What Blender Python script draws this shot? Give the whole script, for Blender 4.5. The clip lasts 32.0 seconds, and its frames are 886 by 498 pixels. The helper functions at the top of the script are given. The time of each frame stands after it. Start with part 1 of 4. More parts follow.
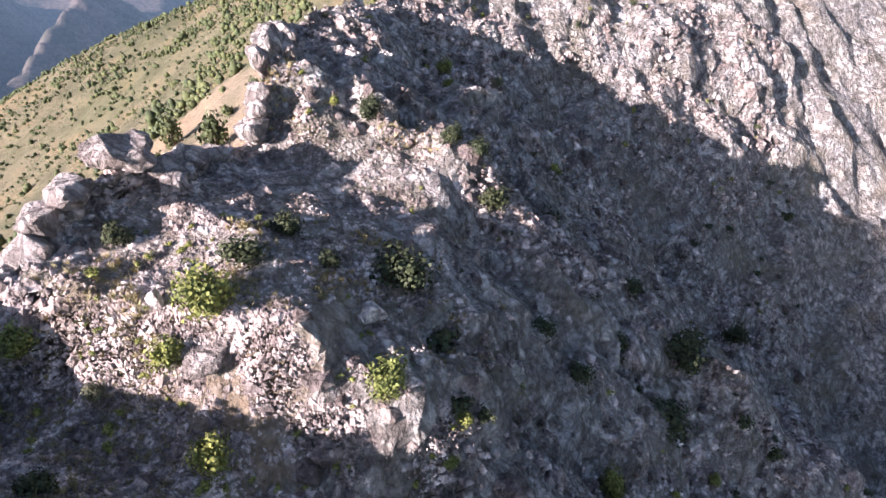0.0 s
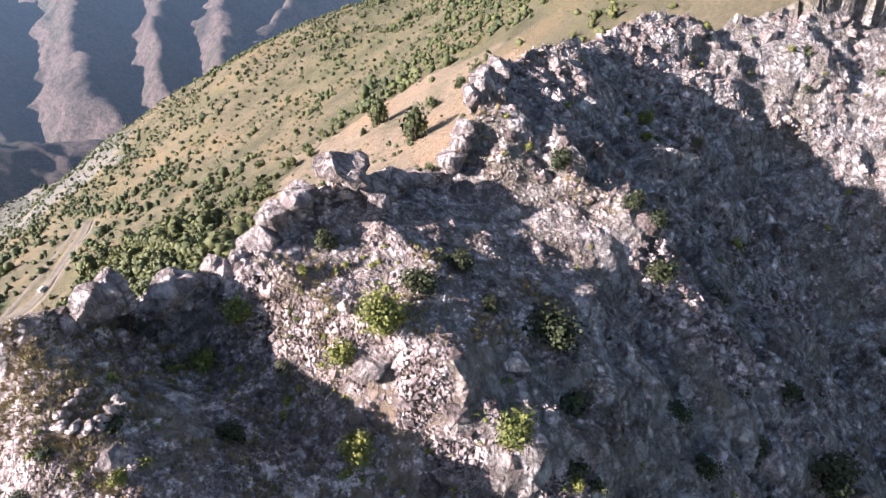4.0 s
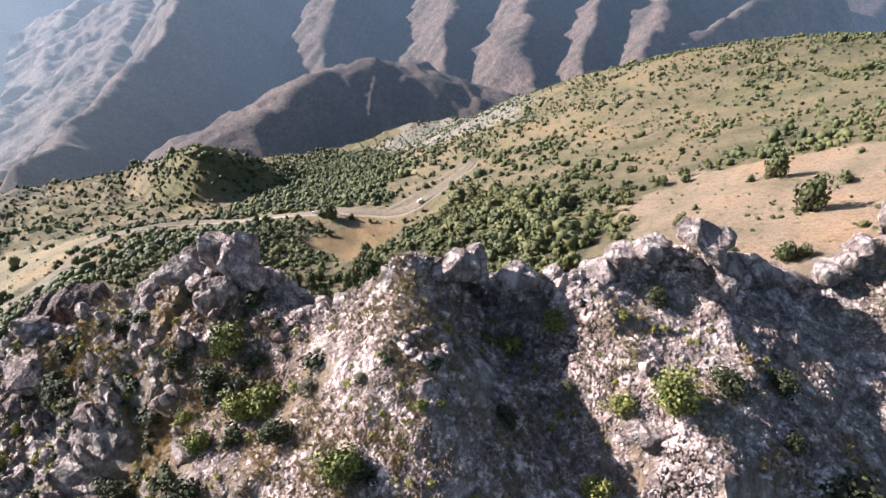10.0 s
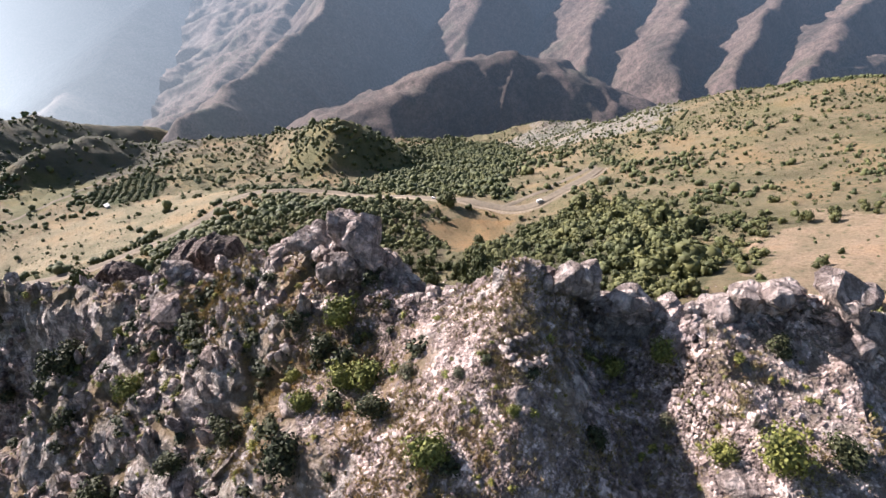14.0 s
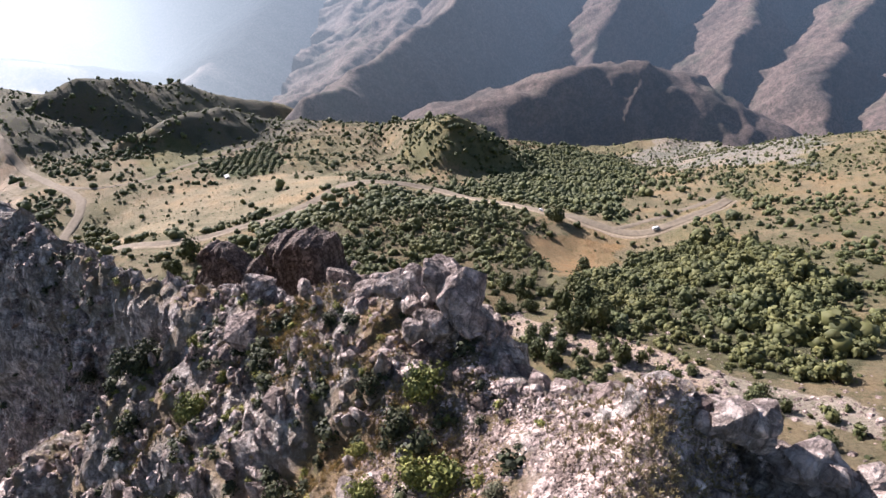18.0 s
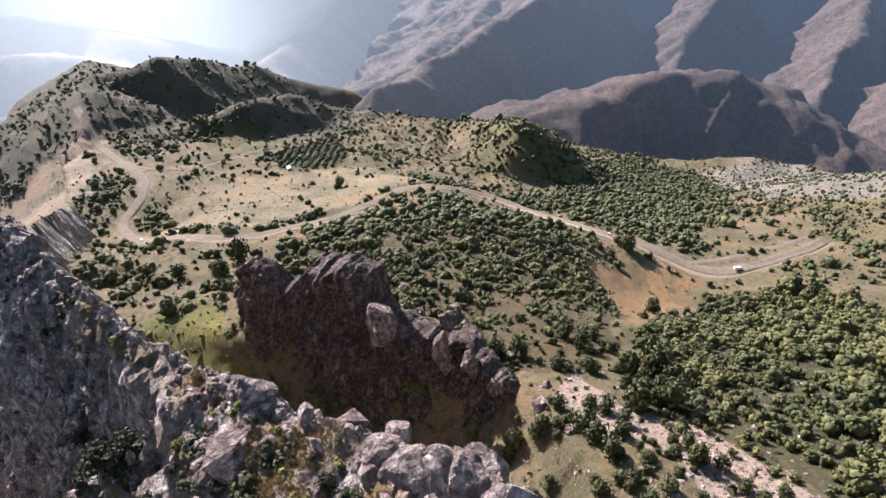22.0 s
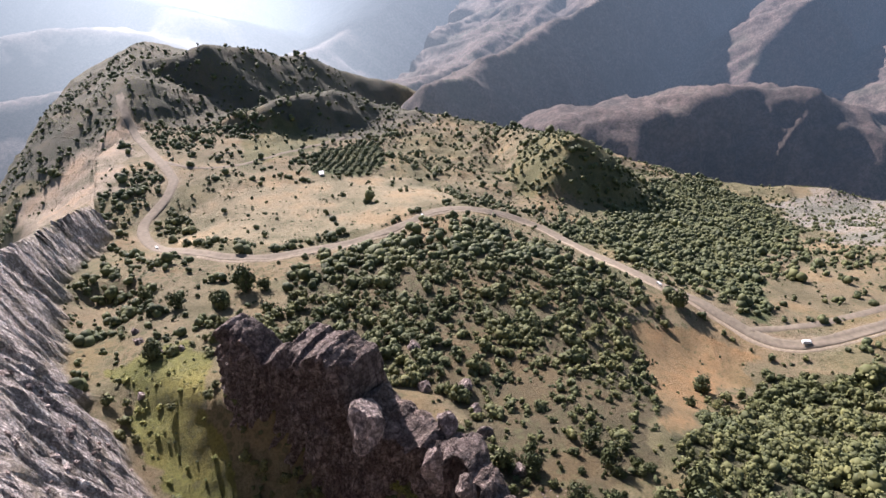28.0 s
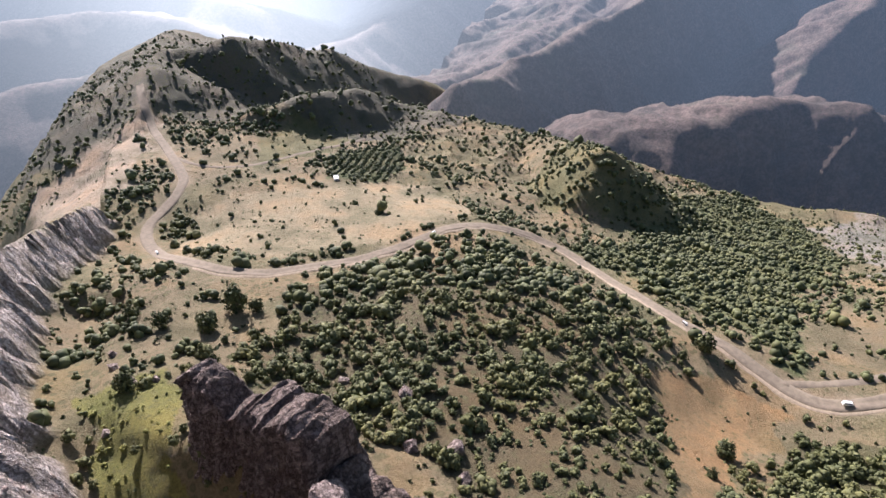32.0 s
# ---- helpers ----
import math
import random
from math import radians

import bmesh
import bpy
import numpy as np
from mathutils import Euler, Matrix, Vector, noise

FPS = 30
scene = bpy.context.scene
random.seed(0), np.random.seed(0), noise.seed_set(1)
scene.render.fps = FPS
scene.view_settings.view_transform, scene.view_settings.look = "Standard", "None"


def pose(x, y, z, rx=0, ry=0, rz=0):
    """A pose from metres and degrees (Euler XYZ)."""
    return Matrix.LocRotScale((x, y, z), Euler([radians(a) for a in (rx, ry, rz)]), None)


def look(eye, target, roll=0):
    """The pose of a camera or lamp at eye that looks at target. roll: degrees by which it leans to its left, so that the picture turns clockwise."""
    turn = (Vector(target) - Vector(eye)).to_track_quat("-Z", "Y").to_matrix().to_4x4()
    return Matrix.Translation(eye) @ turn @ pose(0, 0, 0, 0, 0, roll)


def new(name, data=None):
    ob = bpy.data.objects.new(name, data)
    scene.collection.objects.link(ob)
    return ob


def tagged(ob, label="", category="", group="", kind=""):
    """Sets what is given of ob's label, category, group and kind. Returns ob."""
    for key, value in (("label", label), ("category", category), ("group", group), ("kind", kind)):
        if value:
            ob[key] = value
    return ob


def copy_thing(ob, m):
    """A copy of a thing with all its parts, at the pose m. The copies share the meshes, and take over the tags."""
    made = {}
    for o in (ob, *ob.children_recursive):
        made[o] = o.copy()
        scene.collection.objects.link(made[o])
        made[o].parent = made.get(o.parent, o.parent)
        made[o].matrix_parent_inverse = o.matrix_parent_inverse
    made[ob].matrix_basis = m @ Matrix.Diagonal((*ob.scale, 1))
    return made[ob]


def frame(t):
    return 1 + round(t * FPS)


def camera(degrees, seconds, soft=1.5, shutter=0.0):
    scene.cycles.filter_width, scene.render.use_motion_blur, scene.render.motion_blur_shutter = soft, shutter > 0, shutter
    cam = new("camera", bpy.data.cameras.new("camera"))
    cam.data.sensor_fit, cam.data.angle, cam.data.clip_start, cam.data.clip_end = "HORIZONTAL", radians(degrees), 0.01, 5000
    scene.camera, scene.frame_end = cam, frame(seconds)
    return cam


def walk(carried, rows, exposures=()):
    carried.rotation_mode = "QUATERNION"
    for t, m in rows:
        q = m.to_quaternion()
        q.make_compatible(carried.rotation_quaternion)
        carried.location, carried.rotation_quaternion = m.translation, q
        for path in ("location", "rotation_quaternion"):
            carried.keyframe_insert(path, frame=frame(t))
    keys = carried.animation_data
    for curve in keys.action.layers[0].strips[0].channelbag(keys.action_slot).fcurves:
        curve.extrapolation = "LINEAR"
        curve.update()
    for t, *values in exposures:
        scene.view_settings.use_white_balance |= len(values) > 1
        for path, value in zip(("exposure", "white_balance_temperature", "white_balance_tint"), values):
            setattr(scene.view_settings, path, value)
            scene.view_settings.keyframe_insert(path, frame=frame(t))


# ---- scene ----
cam = camera(72.97, 32.0)
# seconds, x, y, z, yaw to the left, pitch up, roll
PATH = [
    (0, 13.19, 1.02, 190.61, 3.41, -38.61, -2.08),
    (1, 13.20, 1.17, 191.94, 4.32, -38.57, -2.41),
    (2, 13.00, 1.26, 193.12, 8.84, -38.46, -1.64),
    (3, 12.88, 0.94, 194.62, 16.61, -38.38, -0.92),
    (3.5, 12.72, 0.67, 195.45, 19.98, -38.56, -0.33),
    (5.5, 14.00, 1.85, 198.37, 27.96, -40.10, -3.46),
    (6, 14.01, 1.78, 198.69, 28.18, -39.99, -3.52),
    (7, 13.25, 1.42, 198.98, 34.79, -39.50, -2.20),
    (7.5, 13.16, 1.19, 199.44, 40.14, -39.41, -1.64),
    (8, 13.84, 0.92, 200.34, 47.41, -39.29, -1.80),
    (8.5, 14.11, 0.31, 201.09, 51.56, -39.21, -1.30),
    (9, 14.14, -0.24, 201.61, 54.33, -39.26, -0.79),
    (10, 12.99, -0.37, 201.17, 62.26, -39.46, -0.12),
    (10.5, 13.34, -0.23, 201.52, 68.44, -39.56, 0.00),
    (11, 13.84, -0.35, 202.08, 73.15, -39.70, 0.11),
    (12, 14.44, -0.65, 202.64, 76.30, -39.90, 0.10),
    (13, 14.28, -0.77, 202.48, 75.86, -39.98, 0.01),
    (14, 13.05, -0.79, 202.26, 76.01, -40.05, -0.21),
    (14.5, 12.63, -0.81, 202.70, 79.29, -40.09, -0.15),
    (16.5, 5.88, -0.27, 200.34, 85.82, -40.17, -0.03),
    (17, 4.37, -0.23, 200.13, 86.60, -40.19, -0.06),
    (18, 0.99, 0.01, 199.79, 88.18, -40.29, -0.20),
    (19, -3.83, 0.31, 199.75, 92.01, -40.54, -0.00),
    (20, -8.88, 0.56, 199.28, 94.06, -40.72, 0.03),
    (21, -14.11, 0.72, 198.99, 94.85, -40.94, -0.01),
    (22, -19.55, 0.82, 198.46, 95.65, -41.19, 0.03),
    (23, -24.84, 1.42, 197.94, 98.07, -41.31, 0.20),
    (24, -30.17, 1.64, 197.72, 98.07, -41.52, 0.20),
    (25, -35.74, 2.18, 197.60, 98.98, -41.70, 0.26),
    (25.5, -38.60, 2.40, 197.54, 99.42, -41.80, 0.32),
    (27.5, -50.41, 4.13, 197.08, 101.36, -42.13, 0.45),
    (28, -53.36, 4.51, 196.84, 101.61, -42.25, 0.48),
    (29, -59.09, 5.08, 196.43, 103.14, -42.39, 0.65),
    (30, -64.73, 5.80, 195.85, 104.08, -42.58, 0.79),
    (31, -70.24, 6.27, 195.02, 103.59, -42.71, 0.89),
    (32, -75.42, 6.62, 194.38, 105.06, -42.87, 1.10),
]
walk(cam, [(t, pose(x, y, z, 90 + pitch, 0, yaw) @ pose(0, 0, 0, 0, 0, roll)) for t, x, y, z, yaw, pitch, roll in PATH],
     exposures=[(0.0, 1.7, 5700, 17), (4.0, 1.52, 5700, 16), (9.0, 1.38, 5750, 13), (13.0, 1.26, 6000, 14), (20.0, 1.12, 5850, 17), (32.0, 1.17, 5850, 18)])

# ---- world and sun ----
SUN_YAW, SUN_UP = 128.0, 23.0
world = bpy.data.worlds.new("sky")
scene.world = world
world.use_nodes = True
sky = world.node_tree.nodes.new("ShaderNodeTexSky")
sky.sky_type, sky.sun_disc = "NISHITA", False
sky.sun_elevation, sky.sun_rotation = radians(SUN_UP), radians(-SUN_YAW)
sky.dust_density, sky.air_density = 1.0, 1.2
background = world.node_tree.nodes["Background"]
background.inputs["Strength"].default_value = 0.062
world.node_tree.links.new(sky.outputs["Color"], background.inputs["Color"])
sun = new("sun", bpy.data.lights.new("sun", "SUN"))
sun.data.energy, sun.data.angle, sun.data.color = 6.2, radians(0.6), (1.0, 0.885, 0.79)
sun_way = Vector((-math.sin(radians(SUN_YAW)) * math.cos(radians(SUN_UP)), math.cos(radians(SUN_YAW)) * math.cos(radians(SUN_UP)), math.sin(radians(SUN_UP))))
sun.matrix_world = look((0, 0, 600), Vector((0, 0, 600)) - sun_way)


# ---- noise for the land ----
def lattice(ix, iy, seed):
    n = (ix.astype(np.int64) * 374761393 + iy.astype(np.int64) * 668265263 + seed * 974634777) & 0x7FFFFFFF
    n = ((n ^ (n >> 13)) * 1274126177) & 0x7FFFFFFF
    return ((n ^ (n >> 16)) & 0xFFFF) / 32767.5 - 1.0


def noise2(x, y, seed=0):
    """Smooth noise from -1 to 1, one unit to a cell."""
    x, y = np.asarray(x, float), np.asarray(y, float)
    ix, iy = np.floor(x), np.floor(y)
    fx, fy = x - ix, y - iy
    fx, fy = fx * fx * (3 - 2 * fx), fy * fy * (3 - 2 * fy)
    a, b = lattice(ix, iy, seed), lattice(ix + 1, iy, seed)
    c, d = lattice(ix, iy + 1, seed), lattice(ix + 1, iy + 1, seed)
    return (a * (1 - fx) + b * fx) * (1 - fy) + (c * (1 - fx) + d * fx) * fy


def fbm(x, y, octaves=4, seed=0):
    total, size = 0.0, 1.0
    for n in range(octaves):
        total = total + size * noise2(x * 2**n + 17.3 * n, y * 2**n - 9.1 * n, seed + n)
        size *= 0.5
    return total


def ridged(x, y, octaves=4, seed=0):
    total, size = 0.0, 1.0
    for n in range(octaves):
        total = total + size * (1 - 2 * np.abs(noise2(x * 2**n + 5.7 * n, y * 2**n + 3.3 * n, seed + n)))
        size *= 0.5
    return total


def step(a, b, v):
    f = np.clip((v - a) / (b - a), 0, 1)
    return f * f * (3 - 2 * f)


def smax(a, b, k):
    h = np.clip(0.5 + 0.5 * (a - b) / k, 0, 1)
    return b + (a - b) * h + k * h * (1 - h)


# ---- the lie of the land ----
# the main crest from north-east to south-west: x, y, height, steepness of the valley side
CREST = [(260, 250, 90, 1.5), (110, 170, 156, 1.5), (60, 132, 161, 1.6), (28, 113, 165, 1.8), (16, 106, 164, 1.8), (6, 98, 166, 2.2), (0, 86, 165, 2.4), (-4, 68, 170, 3.0), (-6, 61, 170, 3.2),
         (-4.5, 52, 171, 3.2)]
CREST += [(-6, 45, 165.5, 2.0), (-11, 36, 169.5, 1.8), (-13.5, 28, 168, 1.7), (-18, 20, 166.5, 1.7), (-21, 15, 168, 1.9), (-28, 7, 161, 1.6), (-36, 3, 161, 2.0),
         (-46, -11, 154.5, 1.8), (-56, -26, 145, 2.4), (-65, -42, 139, 3.8), (-75, -57, 137, 5.0)]
CREST += [(-88, -76, 138, 6.0), (-110, -108, 112, 5.0), (-140, -143, 86, 4.5),
         (-164, -165, 65, 4.5), (-203, -193, 38, 4.0), (-235, -211, 19, 3.5), (-252, -221, 8, 3.0), (-262, -230, -14, 2.0), (-286, -253, -24, 1.4), (-335, -292, -46, 0.5),          (-445, -335, -30, 0.6), (-500, -378, -48, 0.7), (-560, -420, -66, 0.6), (-760, -560, -150, 0.5), (-1400, -1060, -520, 0.5), (-3400, -2600, -1500, 0.5)]
# the gully between the crest and the crag: x, y, height of its floor
GULLY = [(-52, 22, 108), (-68, 8, 84), (-86, -12, 58), (-98, -38, 47), (-106, -60, 50), (-117, -82, 54), (-130, -104, 55), (-152, -127, 44), (-180, -150, 26)]
# hills of the valley: x, y, height, length, width, yaw of the length
HILLS = [(-340, 400, 75, 190, 200, 90), (-235, -20, 6, 60, 60, 0),
         (-600, 330, 40, 120, 70, 20), (-305, -50, 9, 40, 40, 0), (-188, 78, -17, 42, 42, 0), (-250, -192, -13, 45, 45, 0)]
# sharp ridges that cross the valley: steepness of their sides; x, y, height
CROSS_RIDGES = [(0.78, [(-530, -30, -90), (-475, 6, -54), (-436, 22, -34), (-402, 13, -43), (-376, 7, -54)]),
                (0.82, [(-489, -370, -40), (-512, -348, -46), (-528, -316, -36), (-656, -289, -103), (-800, -218, -201)]),
                (0.80, [(-425, -245, -47), (-461, -210, -42), (-509, -188, -57), (-576, -162, -108)])]
# ribs (plus) and hollows (minus) of the stony shoulder: height, width; x, y
FOLDS = [(2.4, 4.4, [(-22, 15.4), (-15, 12.4), (-8, 10), (0, 8), (8, 6)]), (-3.4, 4.8, [(-17, 19.6), (-12, 20.2), (-6, 20), (0, 19.2), (6, 18.6), (11, 18.6)]), (2.0, 2.7, [(-12, 25.2), (-7, 24.8), (-2, 24.2), (4, 23.6), (10, 23.8)])]
EAST_SPUR = [(112, 172, 150), (110, 120, 135), (98, 90, 125), (93, 70, 114), (90, 48, 101), (92, 10, 80)]
SLOPE = (130.23, 43.85, 21.91, -2.72, 12.18, -3.59, -0.46, 1.06, -0.55, 0.21)


def polyline(x, y, line):
    """The distance to a line of points (signed: plus to the right of its way), the values along it, and how far along."""
    best, side, run = np.full(x.shape, 1e9), np.zeros(x.shape), 0.0
    along, values = np.zeros(x.shape), [np.zeros(x.shape) for _ in line[0][2:]]
    for a, b in zip(line, line[1:]):
        dx, dy = b[0] - a[0], b[1] - a[1]
        size = math.hypot(dx, dy)
        u = np.clip(((x - a[0]) * dx + (y - a[1]) * dy) / size**2, 0, 1)
        d = np.hypot(x - a[0] - u * dx, y - a[1] - u * dy)
        near = d < best
        best = np.where(near, d, best)
        side = np.where(near, np.sign(dy * (x - a[0]) - dx * (y - a[1])), side)
        along = np.where(near, run + u * size, along)
        values = [np.where(near, p + u * (q - p), v) for v, p, q in zip(values, a[2:], b[2:])]
        run += size
    return best * side, along, values


def valley(x, y):
    """The open land north-west of the ridge, falling towards the river."""
    p, q = np.clip(x, -700, 80) / 100, np.clip(y, -430, 620) / 100
    terms = (1, p, q, p * p, p * q, q * q, p**3, p * p * q, p * q * q, q**3)
    z = sum(c * t for c, t in zip(SLOPE, terms)) - 0.7 * np.maximum(np.hypot(x - 10, y) - 600, 0)
    for hx, hy, h, length, width, yaw in HILLS:
        c, s = math.cos(radians(yaw + 90)), math.sin(radians(yaw + 90))
        a, b = (x - hx) * c + (y - hy) * s, -(x - hx) * s + (y - hy) * c
        z = z + h * np.exp(-(((a / length) ** 2 + (b / width) ** 2) ** 1.35))
    for fall, line in CROSS_RIDGES:
        d, _, (top,) = polyline(x, y, line)
        z = smax(z, top - fall * (np.sqrt(d * d + 49) - 7), 6)
    d, _, (floor,) = polyline(x, y, GULLY)
    return np.where(np.abs(d) < 45, -smax(-z, -(floor + 0.1 * np.abs(d) + 0.028 * d * d), 4), z)


def shelf(x, y, s):
    """1 on the stony shoulder below the crest, where scree and dry grass lie."""
    return step(-33, -27, x) * (1 - step(44, 52, y)) * step(0.5, 3, -s) * (1 - step(17, 24, -s))


def land(x, y, rough=True, kinds=False):
    """The height of the ground and, where asked for, how far it is bare rock and its distance from the crest."""
    s, along, (high, steep) = polyline(x, y, CREST)
    s = s + 2.2 * fbm(x / 7, y / 7, 2, 12) * step(0, 6, np.abs(s))
    # valley side: a cliff down to the slope; far side: scree shoulder, then a steep face
    wide = 17 + 60 * step(-230, -340, x)
    sheer = step(-42, -58, x) * (1 - step(-150, -230, x))
    wide = wide * (1 - 0.85 * sheer)
    gentle = np.where(x < -260, 0.36, 0.52) - 0.33 * step(-28, -16, x) * (1 - step(40, 54, y))
    fall = gentle * np.minimum(-s, wide) + (0.98 + 1.1 * sheer) * np.maximum(-s - wide, 0)
    ridge = high - np.where(s > 0, steep * s, fall)
    for rise, width, line in FOLDS:
        d, _, _ = polyline(x, y, [(*p, 0) for p in line])
        ridge = ridge + np.where(s < -1, rise * np.exp(-((d / width) ** 2)), 0)
    d, _, (top,) = polyline(x, y, EAST_SPUR)
    ridge = np.where(s < -20, smax(ridge, top - 0.85 * np.abs(d), 3), ridge)
    base = valley(x, y)
    z = np.where(s > 0, smax(ridge, base, 5), np.maximum(ridge, -1500))
    out = np.hypot(x, y)
    rock = np.where(s > 0, step(-4, 8, ridge - base), 1.0) * (1 - step(np.where(s > 0, 325, 180), np.where(s > 0, 350, 300), -x - 0.35 * y)) * (1 - step(420, 600, out))
    if rough:
        close = 1 - step(60, 130, np.hypot(x + 25, y + 5))
        stony, rock = rock, rock * (1 - 0.7 * shelf(x, y, s)) * (1 - 0.5 * step(-45, -58, x) * step(0, 3, s))
        z = z + rock * (1.0 * fbm(x / 8, y / 8, 3, 3) + 0.75 * ridged(x / 5.3 + y / 9, y / 6.1 - x / 11, 3, 21))
        lean = (0.8 * x - 0.6 * y + 0.25 * z) / 2.6 + 1.2 * noise2(x / 11, y / 11, 61)
        z = z + rock * (0.35 + 0.25 * close) * (2 * np.abs(lean - np.floor(lean) - 0.5) - 0.5) * (0.5 + 0.5 * noise2(x / 5, y / 5, 62))
        z = z + rock * close * 0.28 * ridged(x / 1.9, y / 1.9, 2, 71) + rock * 0.45 * ridged(x / 3.1 - y / 8, y / 2.3, 2, 73)
        rock = stony
        z = z + (1 - rock) * 2.2 * ridged(x / 46 + y / 90, y / 38, 3, 39) * step(-320, -420, x) +  (1 - rock) * (1.1 * fbm(x / 30, y / 30, 4, 33) + 0.35 * fbm(x / 6, y / 6, 2, 35) + 5 * fbm(x / 130, y / 130, 3, 36) * step(450, 700, out))
    return (z, rock, s, high) if kinds else z


# ---- materials ----
def material(name, rough=0.85):
    m = bpy.data.materials.new(name)
    m.use_nodes = True
    bsdf = m.node_tree.nodes["Principled BSDF"]
    bsdf.inputs["Roughness"].default_value = rough
    bsdf.inputs["Specular IOR Level"].default_value = 0.25
    return m, m.node_tree.nodes, m.node_tree.links, bsdf


def texture(nodes, links, vector, scale, detail=6.0, kind="ShaderNodeTexNoise", rough=0.6):
    tex = nodes.new(kind)
    tex.inputs["Scale"].default_value = scale
    if kind == "ShaderNodeTexNoise":
        tex.inputs["Detail"].default_value, tex.inputs["Roughness"].default_value = detail, rough
    links.new(vector, tex.inputs["Vector"])
    return tex


def ramp(nodes, links, value, *stops):
    r = nodes.new("ShaderNodeValToRGB")
    while len(r.color_ramp.elements) < len(stops):
        r.color_ramp.elements.new(0.5)
    for e, (place, colour) in zip(r.color_ramp.elements, stops):
        e.position, e.color = place, (*colour, 1)
    links.new(value, r.inputs["Fac"])
    return r.outputs["Color"]


def mix(nodes, links, kind, fac, a, b):
    m = nodes.new("ShaderNodeMix")
    m.data_type, m.blend_type = "RGBA", kind
    for socket, v in ((m.inputs["Factor"], fac), (m.inputs["A"], a), (m.inputs["B"], b)):
        if isinstance(v, (int, float)):
            socket.default_value = v
        elif isinstance(v, tuple):
            socket.default_value = (*v, 1)
        else:
            links.new(v, socket)
    return m.outputs["Result"]


def bump(nodes, links, bsdf, height, strength, distance):
    b = nodes.new("ShaderNodeBump")
    b.inputs["Strength"].default_value, b.inputs["Distance"].default_value = strength, distance
    links.new(height, b.inputs["Height"])
    links.new(b.outputs["Normal"], bsdf.inputs["Normal"])


def stretched(nodes, links, vector, scale, turn=(0, 0, 0)):
    m = nodes.new("ShaderNodeMapping")
    m.inputs["Scale"].default_value, m.inputs["Rotation"].default_value = scale, [radians(a) for a in turn]
    links.new(vector, m.inputs["Vector"])
    return m.outputs["Vector"]


def rock_look(nodes, links, vector):
    """Colour and relief of grey limestone: bedding, cracks, rusty and lichen stains."""
    bands = texture(nodes, links, stretched(nodes, links, vector, (0.25, 0.25, 1.3), (35, 25, 0)), 1.1, 8)
    grain = texture(nodes, links, vector, 2.6, 10, rough=0.7)
    blotch = texture(nodes, links, vector, 0.16, 4)
    cracks = texture(nodes, links, stretched(nodes, links, vector, (1, 1, 0.3), (30, -35, 30)), 0.55, 9, rough=0.62)
    tone = ramp(nodes, links, bands.outputs["Fac"], (0.3, (0.38, 0.33, 0.312)), (0.5, (0.66, 0.588, 0.558)), (0.7, (0.85, 0.785, 0.75)))
    tone = mix(nodes, links, "MULTIPLY", 0.75, tone, ramp(nodes, links, grain.outputs["Fac"], (0.34, (0.5, 0.48, 0.47)), (0.5, (1, 1, 1)), (0.75, (1.05, 1.03, 1.0))))
    tone = mix(nodes, links, "MIX", ramp(nodes, links, blotch.outputs["Fac"], (0.52, (0, 0, 0)), (0.72, (0.5, 0.5, 0.5))), tone, (0.33, 0.25, 0.17))
    dots = []
    for axis in ((0.75, -0.52, 0.0), (0.14, 0.20, -0.88), (0.05, 0.075, 0.025)):
        dot = nodes.new("ShaderNodeVectorMath")
        dot.operation = "DOT_PRODUCT"
        dot.inputs[1].default_value = axis
        links.new(vector, dot.inputs[0])
        dots.append(dot.outputs["Value"])
    joined = nodes.new("ShaderNodeCombineXYZ")
    for n in range(3):
        links.new(dots[n], joined.inputs[n])
    streaks = texture(nodes, links, joined.outputs["Vector"], 1.0, 7, rough=0.66)
    tone = mix(nodes, links, "MULTIPLY", 0.8, tone, ramp(nodes, links, streaks.outputs["Fac"], (0.34, (0.42, 0.40, 0.42)), (0.48, (1, 1, 1)), (0.68, (1.25, 1.22, 1.2))))
    edge = ramp(nodes, links, cracks.outputs["Fac"], (0.40, (1, 1, 1)), (0.485, (0.30, 0.28, 0.27)), (0.51, (0.30, 0.28, 0.27)), (0.58, (1, 1, 1)))
    tone = mix(nodes, links, "MULTIPLY", 0.85, tone, edge)
    bend = mix(nodes, links, "LINEAR_LIGHT", 0.22, vector, grain.outputs["Color"])
    blocks, gaps = texture(nodes, links, bend, 1.25, kind="ShaderNodeTexVoronoi"), texture(nodes, links, bend, 1.25, kind="ShaderNodeTexVoronoi")
    gaps.feature = "DISTANCE_TO_EDGE"
    shade = nodes.new("ShaderNodeSeparateColor")
    links.new(blocks.outputs["Color"], shade.inputs["Color"])
    tone = mix(nodes, links, "MULTIPLY", 0.85, tone, ramp(nodes, links, shade.outputs["Red"], (0.0, (0.78, 0.76, 0.75)), (0.5, (1.05, 1.05, 1.05)), (1.0, (1.4, 1.38, 1.36))))
    tone = mix(nodes, links, "MULTIPLY", 0.4, tone, ramp(nodes, links, gaps.outputs["Distance"], (0.0, (0.4, 0.38, 0.37)), (0.06, (1.05, 1.05, 1.05))))
    height = mix(nodes, links, "ADD", 0.6, bands.outputs["Fac"], grain.outputs["Fac"])
    height = mix(nodes, links, "ADD", 0.5, height, ramp(nodes, links, gaps.outputs["Distance"], (0.0, (0, 0, 0)), (0.22, (1, 1, 1))))
    height = mix(nodes, links, "ADD", 0.5, height, streaks.outputs["Fac"])
    height = mix(nodes, links, "MULTIPLY", 0.6, height, edge)
    return tone, height


